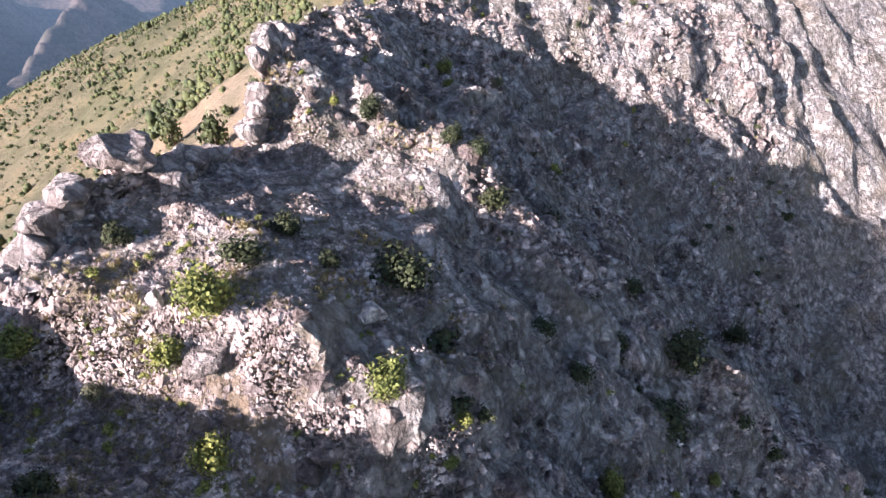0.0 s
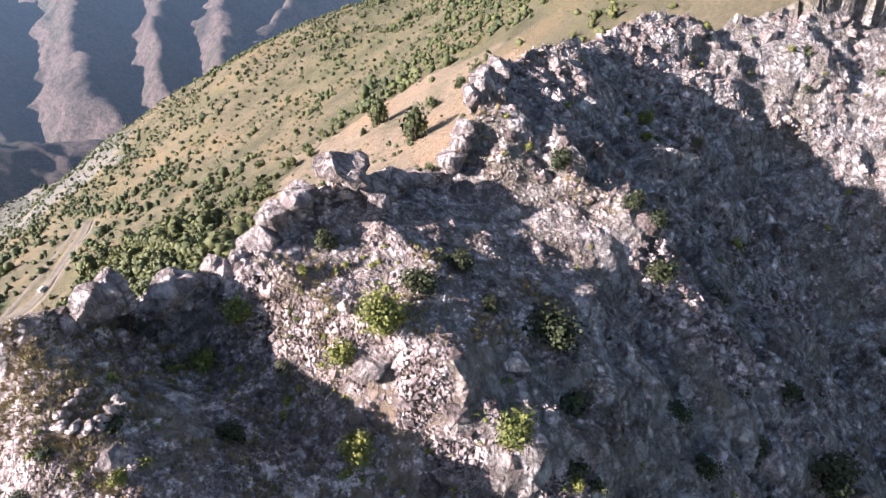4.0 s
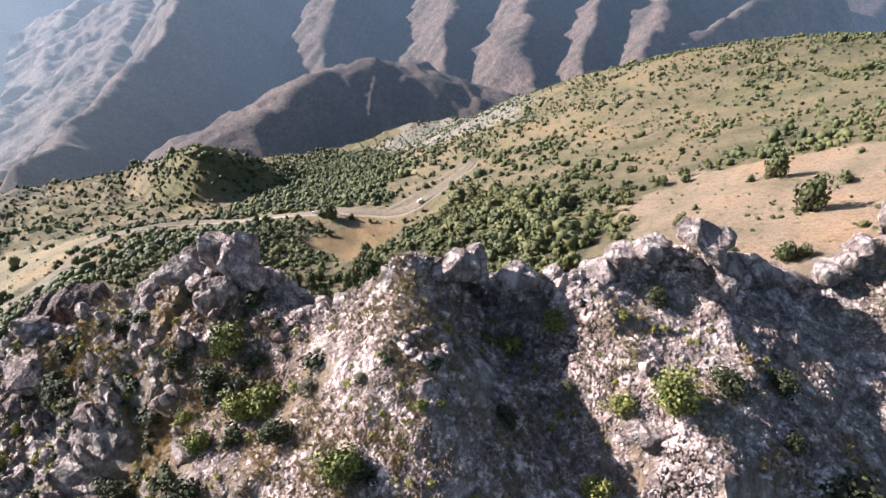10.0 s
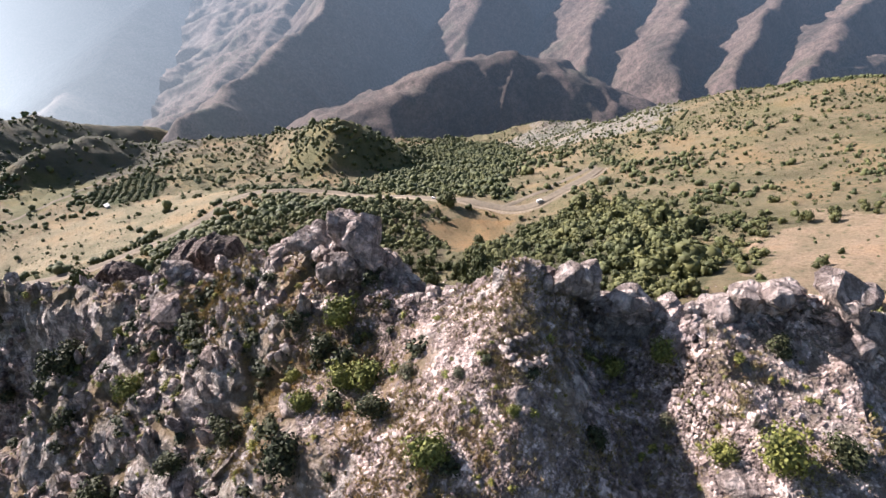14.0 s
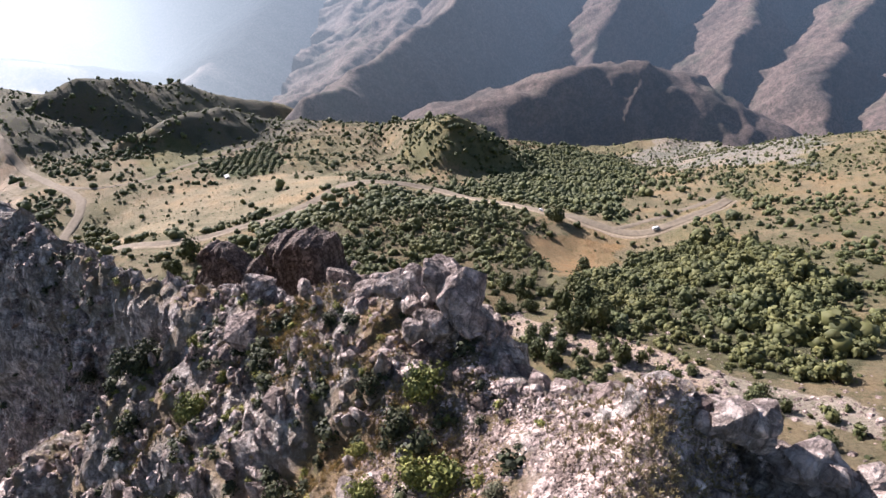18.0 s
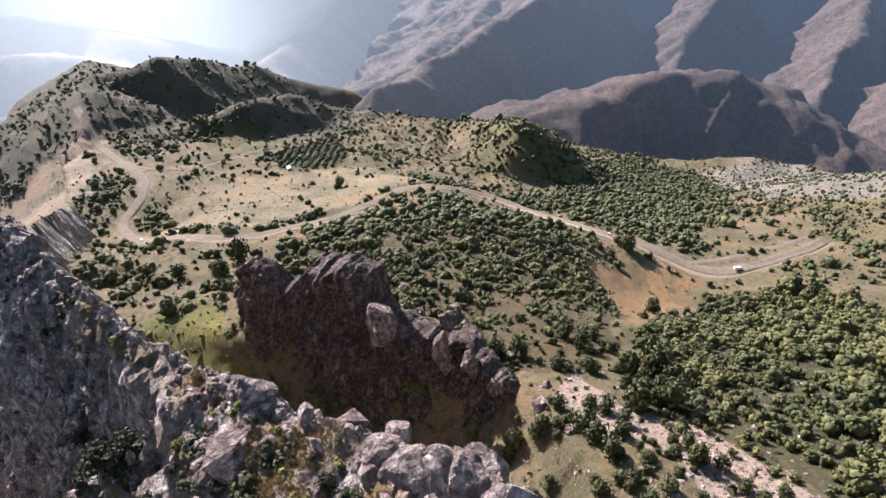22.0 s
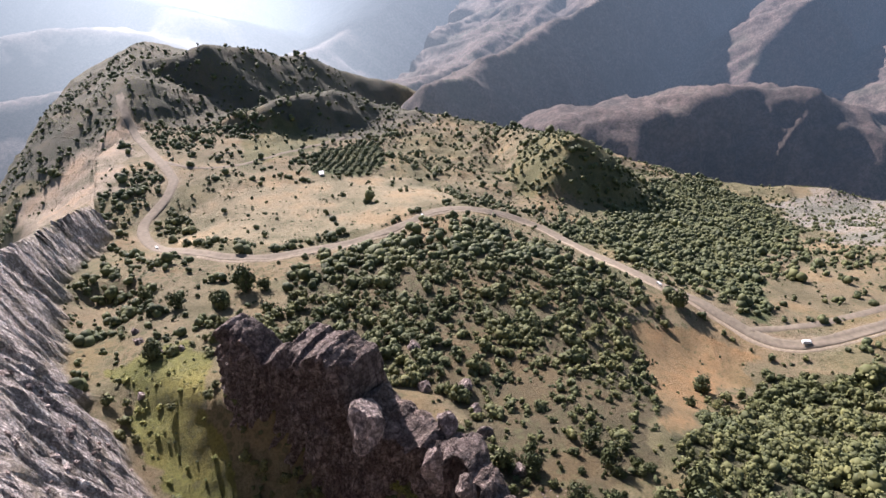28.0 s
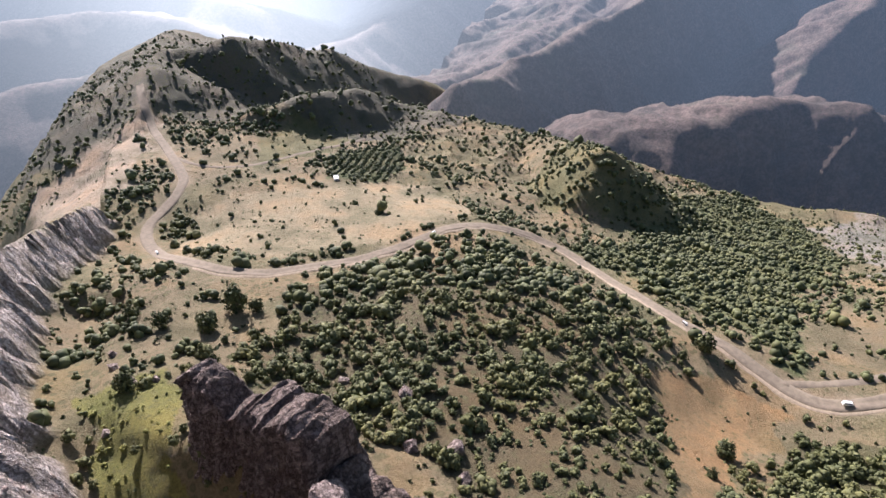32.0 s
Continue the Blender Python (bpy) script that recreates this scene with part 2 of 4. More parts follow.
def rock_material(name, tint=(1, 1, 1), relief=0.6, pieces=False):
    m, nodes, links, bsdf = material(name, 0.9)
    coord = nodes.new("ShaderNodeTexCoord")
    tone, height = rock_look(nodes, links, coord.outputs["Object"])
    info = nodes.new("ShaderNodeObjectInfo")
    tone = mix(nodes, links, "MULTIPLY", 1.0, tone, tint)
    tone = mix(nodes, links, "MULTIPLY", 0.5, tone, ramp(nodes, links, info.outputs["Random"], (0.0, (0.75, 0.72, 0.7)), (1.0, (1, 1, 1))))
    if pieces:
        geo = nodes.new("ShaderNodeNewGeometry")
        tone = mix(nodes, links, "MULTIPLY", 1.0, tone, ramp(nodes, links, geo.outputs["Random Per Island"], (0.0, (0.42, 0.39, 0.38)), (0.5, (0.78, 0.76, 0.75)), (1.0, (1.12, 1.11, 1.10))))
    links.new(tone, bsdf.inputs["Base Color"])
    bump(nodes, links, bsdf, height, 1.0, relief)
    return m


def ground_material():
    m, nodes, links, bsdf = material("land", 0.95)
    coord = nodes.new("ShaderNodeTexCoord")
    at = coord.outputs["Object"]
    soil_tone, bare = nodes.new("ShaderNodeAttribute"), nodes.new("ShaderNodeAttribute")
    soil_tone.attribute_name, bare.attribute_name = "soil", "bare"
    growth = nodes.new("ShaderNodeAttribute")
    growth.attribute_name = "growth"
    tone, height = rock_look(nodes, links, at)
    fine = texture(nodes, links, at, 1.4, 9, rough=0.75)
    tufts = texture(nodes, links, at, 0.45, 6, rough=0.7)
    soil = mix(nodes, links, "MULTIPLY", 1.0, soil_tone.outputs["Color"], ramp(nodes, links, fine.outputs["Fac"], (0.3, (0.55, 0.52, 0.47)), (0.52, (1, 1, 1)), (0.72, (1.35, 1.33, 1.28))))
    soil = mix(nodes, links, "MIX", ramp(nodes, links, tufts.outputs["Fac"], (0.54, (0, 0, 0)), (0.66, (0.7, 0.7, 0.7))), soil, (0.095, 0.095, 0.045))
    tint = texture(nodes, links, at, 0.035, 5, rough=0.6)
    soil = mix(nodes, links, "MULTIPLY", 0.8, soil, ramp(nodes, links, tint.outputs["Fac"], (0.36, (0.58, 0.64, 0.58)), (0.5, (1, 1, 1)), (0.64, (1.25, 1.1, 0.98))))
    cushions = texture(nodes, links, at, 0.32, kind="ShaderNodeTexVoronoi")
    soil = mix(nodes, links, "MIX", mix(nodes, links, "MULTIPLY", 1.0, ramp(nodes, links, cushions.outputs["Distance"], (0.26, (0.85, 0.85, 0.85)), (0.42, (0, 0, 0))), growth.outputs["Fac"]), soil, ramp(nodes, links, cushions.outputs["Distance"], (0.0, (0.14, 0.132, 0.062)), (0.4, (0.07, 0.068, 0.035))))
    # dry grass and earth caught between the rocks
    patch = texture(nodes, links, at, 0.11, 7, rough=0.65)
    caught = ramp(nodes, links, patch.outputs["Fac"], (0.50, (0, 0, 0)), (0.64, (0.6, 0.6, 0.6)))
    earth = ramp(nodes, links, fine.outputs["Fac"], (0.35, (0.17, 0.135, 0.095)), (0.6, (0.34, 0.285, 0.21)), (0.75, (0.52, 0.47, 0.41)))
    tone = mix(nodes, links, "MIX", caught, tone, earth)
    colour = mix(nodes, links, "MIX", bare.outputs["Fac"], soil, tone)
    links.new(colour, bsdf.inputs["Base Color"])
    bump(nodes, links, bsdf, mix(nodes, links, "MIX", bare.outputs["Fac"], fine.outputs["Fac"], height), 1.0, 1.0)
    return m


def leaf_material(name, dark, light):
    m, nodes, links, bsdf = material(name, 0.7)
    geo, info, coord = nodes.new("ShaderNodeNewGeometry"), nodes.new("ShaderNodeObjectInfo"), nodes.new("ShaderNodeTexCoord")
    spread = texture(nodes, links, coord.outputs["Object"], 0.05, 3)
    tone = ramp(nodes, links, geo.outputs["Random Per Island"], (0.0, dark), (1.0, light))
    tone = mix(nodes, links, "MULTIPLY", 0.7, tone, ramp(nodes, links, info.outputs["Random"], (0.0, (0.65, 0.72, 0.7)), (1.0, (1.15, 1.08, 0.95))))
    tone = mix(nodes, links, "MULTIPLY", 0.6, tone, ramp(nodes, links, spread.outputs["Fac"], (0.35, (0.65, 0.75, 0.75)), (0.65, (1.2, 1.1, 0.9))))
    links.new(tone, bsdf.inputs["Base Color"])
    return m


def plain(name, colour, rough=0.8, spread=0.2, scale=3.0, metal=0.0):
    m, nodes, links, bsdf = material(name, rough)
    coord = nodes.new("ShaderNodeTexCoord")
    tex = texture(nodes, links, coord.outputs["Object"], scale)
    low, high = tuple(c * (1 - spread) for c in colour), tuple(min(1, c * (1 + spread)) for c in colour)
    links.new(ramp(nodes, links, tex.outputs["Fac"], (0.3, low), (0.7, high)), bsdf.inputs["Base Color"])
    bsdf.inputs["Metallic"].default_value = metal
    return m


def range_material():
    """The far range: brown scrub slopes; as a distant backdrop, its haze is painted on as emission, most towards the
    sun.
    """
    m, nodes, links, bsdf = material("far_range", 1.0)
    coord, haze_glow = nodes.new("ShaderNodeTexCoord"), nodes.new("ShaderNodeAttribute")
    haze_glow.attribute_name = "haze_glow"
    broad = texture(nodes, links, coord.outputs["Object"], 0.010, 8, rough=0.62)
    dots = texture(nodes, links, coord.outputs["Object"], 0.11, 7, rough=0.8)
    fine = texture(nodes, links, coord.outputs["Object"], 0.33, 3, rough=0.7)
    tone = ramp(nodes, links, broad.outputs["Fac"], (0.35, (0.056, 0.044, 0.039)), (0.52, (0.102, 0.074, 0.065)), (0.68, (0.062, 0.056, 0.042)))
    tone = mix(nodes, links, "MULTIPLY", 0.75, tone, ramp(nodes, links, dots.outputs["Fac"], (0.42, (0.45, 0.47, 0.42)), (0.58, (1.25, 1.22, 1.2))))
    tone = mix(nodes, links, "MULTIPLY", 0.6, tone, ramp(nodes, links, fine.outputs["Fac"], (0.40, (0.45, 0.48, 0.42)), (0.56, (1.2, 1.2, 1.2))))
    links.new(tone, bsdf.inputs["Base Color"])
    links.new(haze_glow.outputs["Color"], bsdf.inputs["Emission Color"])
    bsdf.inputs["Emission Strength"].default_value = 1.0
    bump(nodes, links, bsdf, dots.outputs["Fac"], 0.5, 4)
    return m


LAND = ground_material()
ROCK = rock_material("limestone", (1.04, 0.98, 0.96), 0.75)
# brown limestone, its tint lowered further for the shade on the crag
SHADED_BROWN_ROCK = rock_material("shaded_brown_limestone", (0.42, 0.372, 0.352), 0.9)
GREY_ROCK = rock_material("grey_brown_limestone", (0.66, 0.60, 0.58), 0.7)
SCREE = rock_material("limestone_scree", (1.02, 0.955, 0.94), 0.1, True)
RUBBLE = rock_material("limestone_rubble", (0.97, 0.91, 0.90), 0.35, True)
PALE = rock_material("pale_limestone", (1.32, 1.27, 1.24), 0.3)
LEAF = leaf_material("scrub_leaves", (0.052, 0.061, 0.028), (0.130, 0.136, 0.056))
LEAF_BRIGHT = leaf_material("bright_leaves", (0.085, 0.092, 0.024), (0.30, 0.285, 0.08))
# scrub leaves with the shade of the rock face put into their colour
LEAF_SHADED = leaf_material("shaded_scrub_leaves", (0.018, 0.022, 0.011), (0.075, 0.08, 0.036))
LEAF_DRY = leaf_material("grey_leaves", (0.07, 0.07, 0.045), (0.19, 0.18, 0.12))
BARK = plain("bark", (0.11, 0.085, 0.065))
GRASS = leaf_material("dry_grass", (0.25, 0.18, 0.09), (0.46, 0.36, 0.20))
TRACK = plain("dirt_road", (0.165, 0.135, 0.10), 0.95, 0.22, 0.5)
BANK = plain("cut_bank", (0.26, 0.21, 0.15), 0.95, 0.25, 0.8)


# ---- the ground ----
def mesh_of(name, co, faces, mat, smooth=False):
    """A mesh from vertex places and an array of faces with equal corner counts."""
    co, faces = np.asarray(co, np.float32), np.asarray(faces, np.int32)
    n = faces.shape[1]
    me = bpy.data.meshes.new(name)
    me.vertices.add(len(co)), me.loops.add(faces.size), me.polygons.add(len(faces))
    me.vertices.foreach_set("co", co.ravel())
    me.loops.foreach_set("vertex_index", faces.ravel())
    me.polygons.foreach_set("loop_start", np.arange(0, faces.size, n, dtype=np.int32))
    me.polygons.foreach_set("use_smooth", np.full(len(faces), smooth))
    me.update(calc_edges=True)
    if mat:
        me.materials.append(mat)
    return me


def grid_faces(nx, ny):
    a = (np.arange(ny - 1)[:, None] * nx + np.arange(nx - 1)).ravel()
    return np.stack([a, a + 1, a + nx + 1, a + nx], 1)


def steps(*spans):
    """Coordinates with a spacing of their own for each span (from, to, spacing)."""
    return np.unique(np.concatenate([np.linspace(a, b, int((b - a) / d) + 1) for a, b, d in spans]).round(4))


def inside(x, y, corners, soft=8.0):
    """1 inside a patch of land, 0 outside, with a wavering edge."""
    x, y = x + soft * fbm(x / 14, y / 14, 3, 81), y + soft * fbm(x / 14, y / 14, 3, 87)
    hit = np.zeros(x.shape, bool)
    for (ax, ay), (bx, by) in zip(corners, corners[1:] + corners[:1]):
        hit ^= ((ay > y) != (by > y)) & (x < (bx - ax) * (y - ay) / (by - ay + 1e-9) + ax)
    return hit.astype(float)


ROAD = [(-426, -336), (-394, -309), (-361, -271), (-338, -245), (-314, -217), (-298, -209), (-280, -206), (-263, -204), (-252, -197), (-240, -182), (-225, -155), (-217, -132),
        (-217, -112), (-225, -99), (-236, -86), (-250, -73), (-267, -61), (-288, -48), (-307, -34), (-318, -17), (-316, 5), (-301, 22), (-278, 38), (-257, 55), (-245, 71),
        (-233, 85), (-223, 97), (-220, 106), (-223, 117), (-231, 131), (-243, 147), (-258, 163)]
FIELD = [(-210, 36), (-226, 73), (-214, 93), (-199, 82), (-186, 68), (-158, 58), (-138, 46), (-152, 40), (-180, 40)]
CLEARING = [(-80, 98), (-98, 137), (-70, 170), (-20, 150), (-8, 62), (-40, 88), (-70, 90)]
WOOD_NEAR = [(-112, 36), (-163, 65), (-204, 92), (-200, 126), (-162, 129), (-114, 112), (-72, 84), (-67, 72), (-82, 52), (-98, 36)]
WOOD_HILL = [(-167, -84), (-208, -85), (-243, -62), (-276, -28), (-268, 4), (-236, 36), (-206, 40), (-184, 50), (-160, 46), (-130, 38), (-110, 24), (-116, 4), (-132, 2), (-140, -28), (-146, -57)]
STONY = [(-112, 22), (-100, 34), (-88, 46), (-74, 58), (-58, 74), (-46, 70), (-58, 54), (-72, 42), (-86, 30), (-98, 18)]
WOOD_LOW = [(-324, 14), (-356, 44), (-500, 86), (-574, 150), (-513, 190), (-404, 178), (-319, 125), (-238, 106), (-266, 80), (-290, 52)]
ORCHARD = [(-404, -165), (-455, -134), (-396, -108), (-358, -113), (-353, -146)]
MEADOW = [(-281, -195), (-303, -177), (-363, -109), (-373, -78), (-325, -44), (-263, -70), (-236, -116), (-242, -160)]
GREEN = [(-139, -116), (-156, -96), (-128, -74), (-112, -58), (-92, -38), (-86, -46), (-103, -70), (-122, -94)]
WHITE = [(-503, 196), (-549, 243), (-620, 330), (-430, 330), (-300, 230), (-383, 186), (-447, 194)]
TERRACE = [(-395, -215), (-470, -215), (-455, -165), (-395, -170), (-340, -190)]
# far hill whose scrub soil is coloured darker for its shaded slopes
SHADE_HILL = [(-400, -300), (-450, -235), (-440, -150), (-560, -110), (-640, -150), (-900, -260), (-1000, -420), (-900, -650), (-600, -620), (-420, -500), (-345, -420), (-340, -352), (-384, -332)]
CONE = [(-385, -5), (-400, 60), (-440, 85), (-485, 60), (-490, 0), (-440, -35)]
BARE_HILL = [(-250, -232), (-314, -252), (-392, -303), (-384, -332), (-330, -352), (-290, -340), (-250, -270)]

tones = {"soil": (0.182, 0.146, 0.088), "meadow": (0.24, 0.198, 0.125), "field": (0.235, 0.160, 0.082), "green": (0.160, 0.154, 0.045), "scrub": (0.130, 0.120, 0.058),
         "white": (0.205, 0.19, 0.165), "orchard": (0.10, 0.11, 0.05), "clearing": (0.30, 0.222, 0.15), "bare": (0.285, 0.228, 0.165), "stony": (0.36, 0.30, 0.245), "hill_wood": (0.098, 0.080, 0.045), "wood": (0.085, 0.080, 0.042), "shaded_hill": (0.10, 0.092, 0.068)}


def soil_at(x, y):
    tone = np.empty((*x.shape, 3))
    tone[:] = tones["soil"]
    wave = step(-0.3, 0.5, fbm(x / 45, y / 45, 4, 91))[..., None]
    tone = tone * (1 - 0.55 * wave) + 0.55 * wave * np.array(tones["scrub"])
    for corners, kind, soft in ((MEADOW, "meadow", 6), (FIELD, "field", 3), (CLEARING, "clearing", 7), (WOOD_NEAR, "wood", 5), (WOOD_HILL, "hill_wood", 8), (STONY, "stony", 4), (WOOD_LOW, "orchard", 8),
                                (ORCHARD, "orchard", 2), (GREEN, "green", 4), (WHITE, "white", 14), (BARE_HILL, "bare", 8), (TERRACE, "scrub", 4), (SHADE_HILL, "shaded_hill", 8), (CONE, "scrub", 6)):
        f = inside(x, y, corners, soft)[..., None]
        tone = tone * (1 - f) + f * np.array(tones[kind])
    _, _, s, _ = land(x, y, False, True)
    f = shelf(x, y, s)[..., None]
    tone = tone * (1 - f) + f * np.array((0.245, 0.185, 0.128))
    f = ((s < -0.5) & (x > -80) & (x < -12) & (y < 12))[..., None]
    tone = tone * (1 - f) + f * np.array((0.25, 0.175, 0.105))
    d, _, _ = polyline(x, y, ROAD)
    f = (1 - step(2.6, 5.5, np.abs(d) + 2 * fbm(x / 6, y / 6, 2, 95)))[..., None] * 0.35
    return tone * (1 - f) + f * np.array((0.29, 0.235, 0.18))


def growth_at(x, y):
    """How far low cushions of scrub cover the soil."""
    cover = np.full(x.shape, 1.0) * step(-0.55, 0.1, fbm(x / 30, y / 30, 3, 99))
    for corners, much, soft in ((MEADOW, 0.2, 6), (STONY, 0.1, 4), (FIELD, 0.1, 3), (CLEARING, 0.05, 7), (BARE_HILL, 0.1, 8), (GREEN, 0.3, 4), (WHITE, 0.8, 14)):
        f = inside(x, y, corners, soft)
        cover = cover * (1 - f) + f * much
    d, _, _ = polyline(x, y, ROAD)
    _, _, s, _ = land(x, y, False, True)
    return cover * step(4, 8, np.abs(d)) * (1 - 0.9 * shelf(x, y, s))


XS = steps((-3400, -1000, 60), (-1000, -620, 14), (-620, -260, 3.4), (-260, -140, 1.7), (-140, -95, 0.9), (-95, 30, 0.62), (30, 80, 1.1), (80, 140, 2.4), (140, 1200, 40))
YS = steps((-2600, -800, 60), (-800, -320, 11), (-320, -130, 2.8), (-130, -70, 1.1), (-70, 75, 0.62), (75, 150, 1.1), (150, 300, 3), (300, 800, 11), (800, 2600, 60))
gx, gy = np.meshgrid(XS, YS)
gz, bare, crest_side, _ = land(gx, gy, kinds=True)
# push steep rock sideways, so that faces break into ledges
tilt = np.hypot(np.gradient(gz, axis=1) / np.gradient(gx, axis=1), np.gradient(gz, axis=0) / np.gradient(gy, axis=0))
push = bare * step(0.5, 2.0, tilt) * (1 - 0.55 * step(-45, -58, gx) * step(0, 3, crest_side)) * (1 - step(110, 150, np.hypot(gx, gy)) * (gx > -20))
lx = gx + push * (1.5 * fbm(gy / 5, gz / 7, 3, 101) + 0.6 * ridged(gy / 2.4 + gx / 3, gz / 6, 2, 105))
ly = gy + push * (1.5 * fbm(gx / 5 + 40, gz / 7, 3, 103) + 0.6 * ridged(gx / 2.4 + gy / 3, gz / 6, 2, 107))
me = mesh_of("ground", np.stack([lx, ly, gz], -1).reshape(-1, 3), grid_faces(len(XS), len(YS)), LAND, True)
rocky = bare[:-1, :-1] > 0.4
me.polygons.foreach_set("use_smooth", ~rocky.ravel())
colour = np.concatenate([soil_at(gx, gy), np.ones((*gx.shape, 1))], -1)
# dry earth and grass on the ledges of the south-western face
south_side = step(-12, -24, gx) * (1 - step(60, 66, -gy)) * step(12, 4, gy) * (crest_side < -0.5)
me.attributes.new("soil", "FLOAT_COLOR", "POINT").data.foreach_set("color", colour.astype(np.float32).ravel())
me.attributes.new("bare", "FLOAT", "POINT").data.foreach_set("value", np.clip(bare + 0.25 * bare * fbm(gx / 3, gy / 3, 2, 97) - shelf(gx, gy, crest_side) * (0.12 + 0.55 * step(-0.35, 0.35, fbm(gx / 6, gy / 6, 3, 113))) - 0.85 * south_side * step(-0.3, 0.3, fbm(gx / 4.5, gy / 4.5, 3, 117)) * step(2.6, 0.9, tilt), 0, 1).astype(np.float32).ravel())
me.attributes.new("growth", "FLOAT", "POINT").data.foreach_set("value", growth_at(gx, gy).astype(np.float32).ravel())
ground = tagged(new("ground", me), "grey limestone ridge falling to a dry scrub valley", "ground", kind="structure")

# the range beyond the river: a back wall, spurs that run down from it, a dome at its foot; each ridge with the rounding of its top, its steepness and its line
NEAR_SPURS = [("brown mountain spur with scrub slopes", 7, 1.02, [(-1620, 260, -100), (-1435, 178, -142), (-1104, 51, -171), (-974, -31, -180), (-839, -107, -178), (-716, -159, -158)]),
               ("brown mountain spur with scrub slopes", 7, 1.02, [(-1560, 640, -90), (-1358, 496, -143), (-1174, 375, -166), (-1040, 305, -270), (-900, 340, -380)]),
               ("brown mountain spur with scrub slopes", 7, 1.02, [(-1360, 760, -100), (-1175, 652, -142), (-989, 539, -173), (-852, 463, -205), (-790, 440, -240)]),
               ("reddish mountain spur with scrub slopes", 7, 1.02, [(-1240, 980, -80), (-1058, 805, -122), (-900, 660, -144), (-803, 570, -158), (-662, 504, -188)]),
               ("reddish mountain spur with scrub slopes", 7, 1.02, [(-1100, 1090, -80), (-934, 906, -116), (-789, 716, -140), (-718, 628, -158), (-629, 552, -178)])]
NEAR_SPURS += [("reddish mountain spur with scrub slopes", 7, 1.02, [(-1000, 1160, -60), (-852, 990, -99), (-727, 814, -127), (-656, 716, -142), (-590, 650, -163)]),
               ("reddish mountain spur with scrub slopes", 7, 1.02, [(-690, 1130, -100), (-668, 861, -146), (-655, 731, -152), (-600, 690, -175)]),
               ("dark rounded foothill below the range", 34, 0.78, [(-697, 41, -161), (-729, 113, -149), (-761, 208, -134), (-757, 280, -131), (-735, 345, -146), (-683, 410, -164), (-631, 459, -181)]),
               ("blue hazy mountain spur down the valley", 8, 0.50, [(-1800, 60, -270), (-1590, -6, -286), (-1323, -56, -290), (-1132, -142, -285), (-925, -227, -258)]),
               ("blue hazy mountain spur down the valley", 8, 0.50, [(-2100, -90, -340), (-1873, -168, -360), (-1544, -221, -372), (-1309, -318, -358), (-1078, -380, -319)])]
FAR_SPURS = [("pale hazy mountain spur down the valley", 8, 0.50, [(-2500, -440, -470), (-2199, -511, -487), (-1849, -568, -503), (-1542, -633, -492), (-1350, -677, -468)]),
               ("pale hazy mountain spur down the valley", 8, 0.50, [(-2900, -1150, -640), (-2561, -1199, -656), (-2174, -1244, -669), (-1821, -1210, -656), (-1648, -1256, -666)]),
               ("blue hazy hills beyond the ridge", 8, 0.50, [(-1207, -766, -405), (-1244, -912, -380), (-1236, -1095, -365), (-1075, -1252, -350), (-947, -1344, -350)]),
               ("pale hazy hills far beyond the ridge", 8, 0.50, [(-1500, -1000, -430), (-1600, -1500, -420), (-1500, -1900, -420), (-1200, -2200, -420)]),
               ("blue hazy hills beyond the ridge", 8, 0.50, [(-889, -704, -330), (-856, -831, -305), (-748, -920, -305), (-640, -980, -320)])]
RANGE = range_material()


def haze_glow_at(x, y):
    """Emission colour that paints haze onto a far slope: more with distance and towards the sun."""
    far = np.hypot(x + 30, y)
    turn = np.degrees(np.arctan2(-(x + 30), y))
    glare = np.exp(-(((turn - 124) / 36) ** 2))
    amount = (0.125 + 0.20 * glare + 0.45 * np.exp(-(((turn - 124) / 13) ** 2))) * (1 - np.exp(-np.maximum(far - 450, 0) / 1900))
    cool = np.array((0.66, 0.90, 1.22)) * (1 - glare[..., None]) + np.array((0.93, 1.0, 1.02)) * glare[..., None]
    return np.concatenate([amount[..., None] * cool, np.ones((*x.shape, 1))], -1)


def range_relief(x, y, lines, floor, seed, grain):
    """Ridges with gullies that run down both their sides."""
    wx, wy = x + 16 * fbm(x / 130, y / 130, 3, seed), y + 16 * fbm(x / 130, y / 130, 3, seed + 7)
    z = floor + 0 * x
    for n, (_, round_top, slope, line) in enumerate(lines):
        off, along, (top,) = polyline(wx, wy, line)
        far = np.abs(off)
        high = top - slope * (np.sqrt(far**2 + round_top**2) - round_top)
        deep = np.minimum(0.26 * far, 22) * grain
        high = high + deep * (ridged(along / 78 + 0.35 * np.sign(off), far / 420 + n, 3, seed + 20 + n) - 0.55)
        z = smax(z, high, 5)
    return z + grain * (4 * fbm(x / 60, y / 60, 3, seed + 3) + 3.6 * ridged(x / 26, y / 26, 3, seed + 5))


def far_land(name, label, xs, ys, lines, floor, seed, grain, extra=None):
    rx, ry = np.meshgrid(xs, ys)
    rz = range_relief(rx, ry, lines, floor, seed, grain)
    if extra is not None:
        rz = smax(rz, extra(rx, ry), 8)
    far = mesh_of(name, np.stack([rx, ry, rz], -1).reshape(-1, 3), grid_faces(len(xs), len(ys)), RANGE, True)
    far.attributes.new("haze_glow", "FLOAT_COLOR", "POINT").data.foreach_set("color", haze_glow_at(rx, ry).astype(np.float32).ravel())
    tagged(new(name, far), label, "mountain", kind="structure")


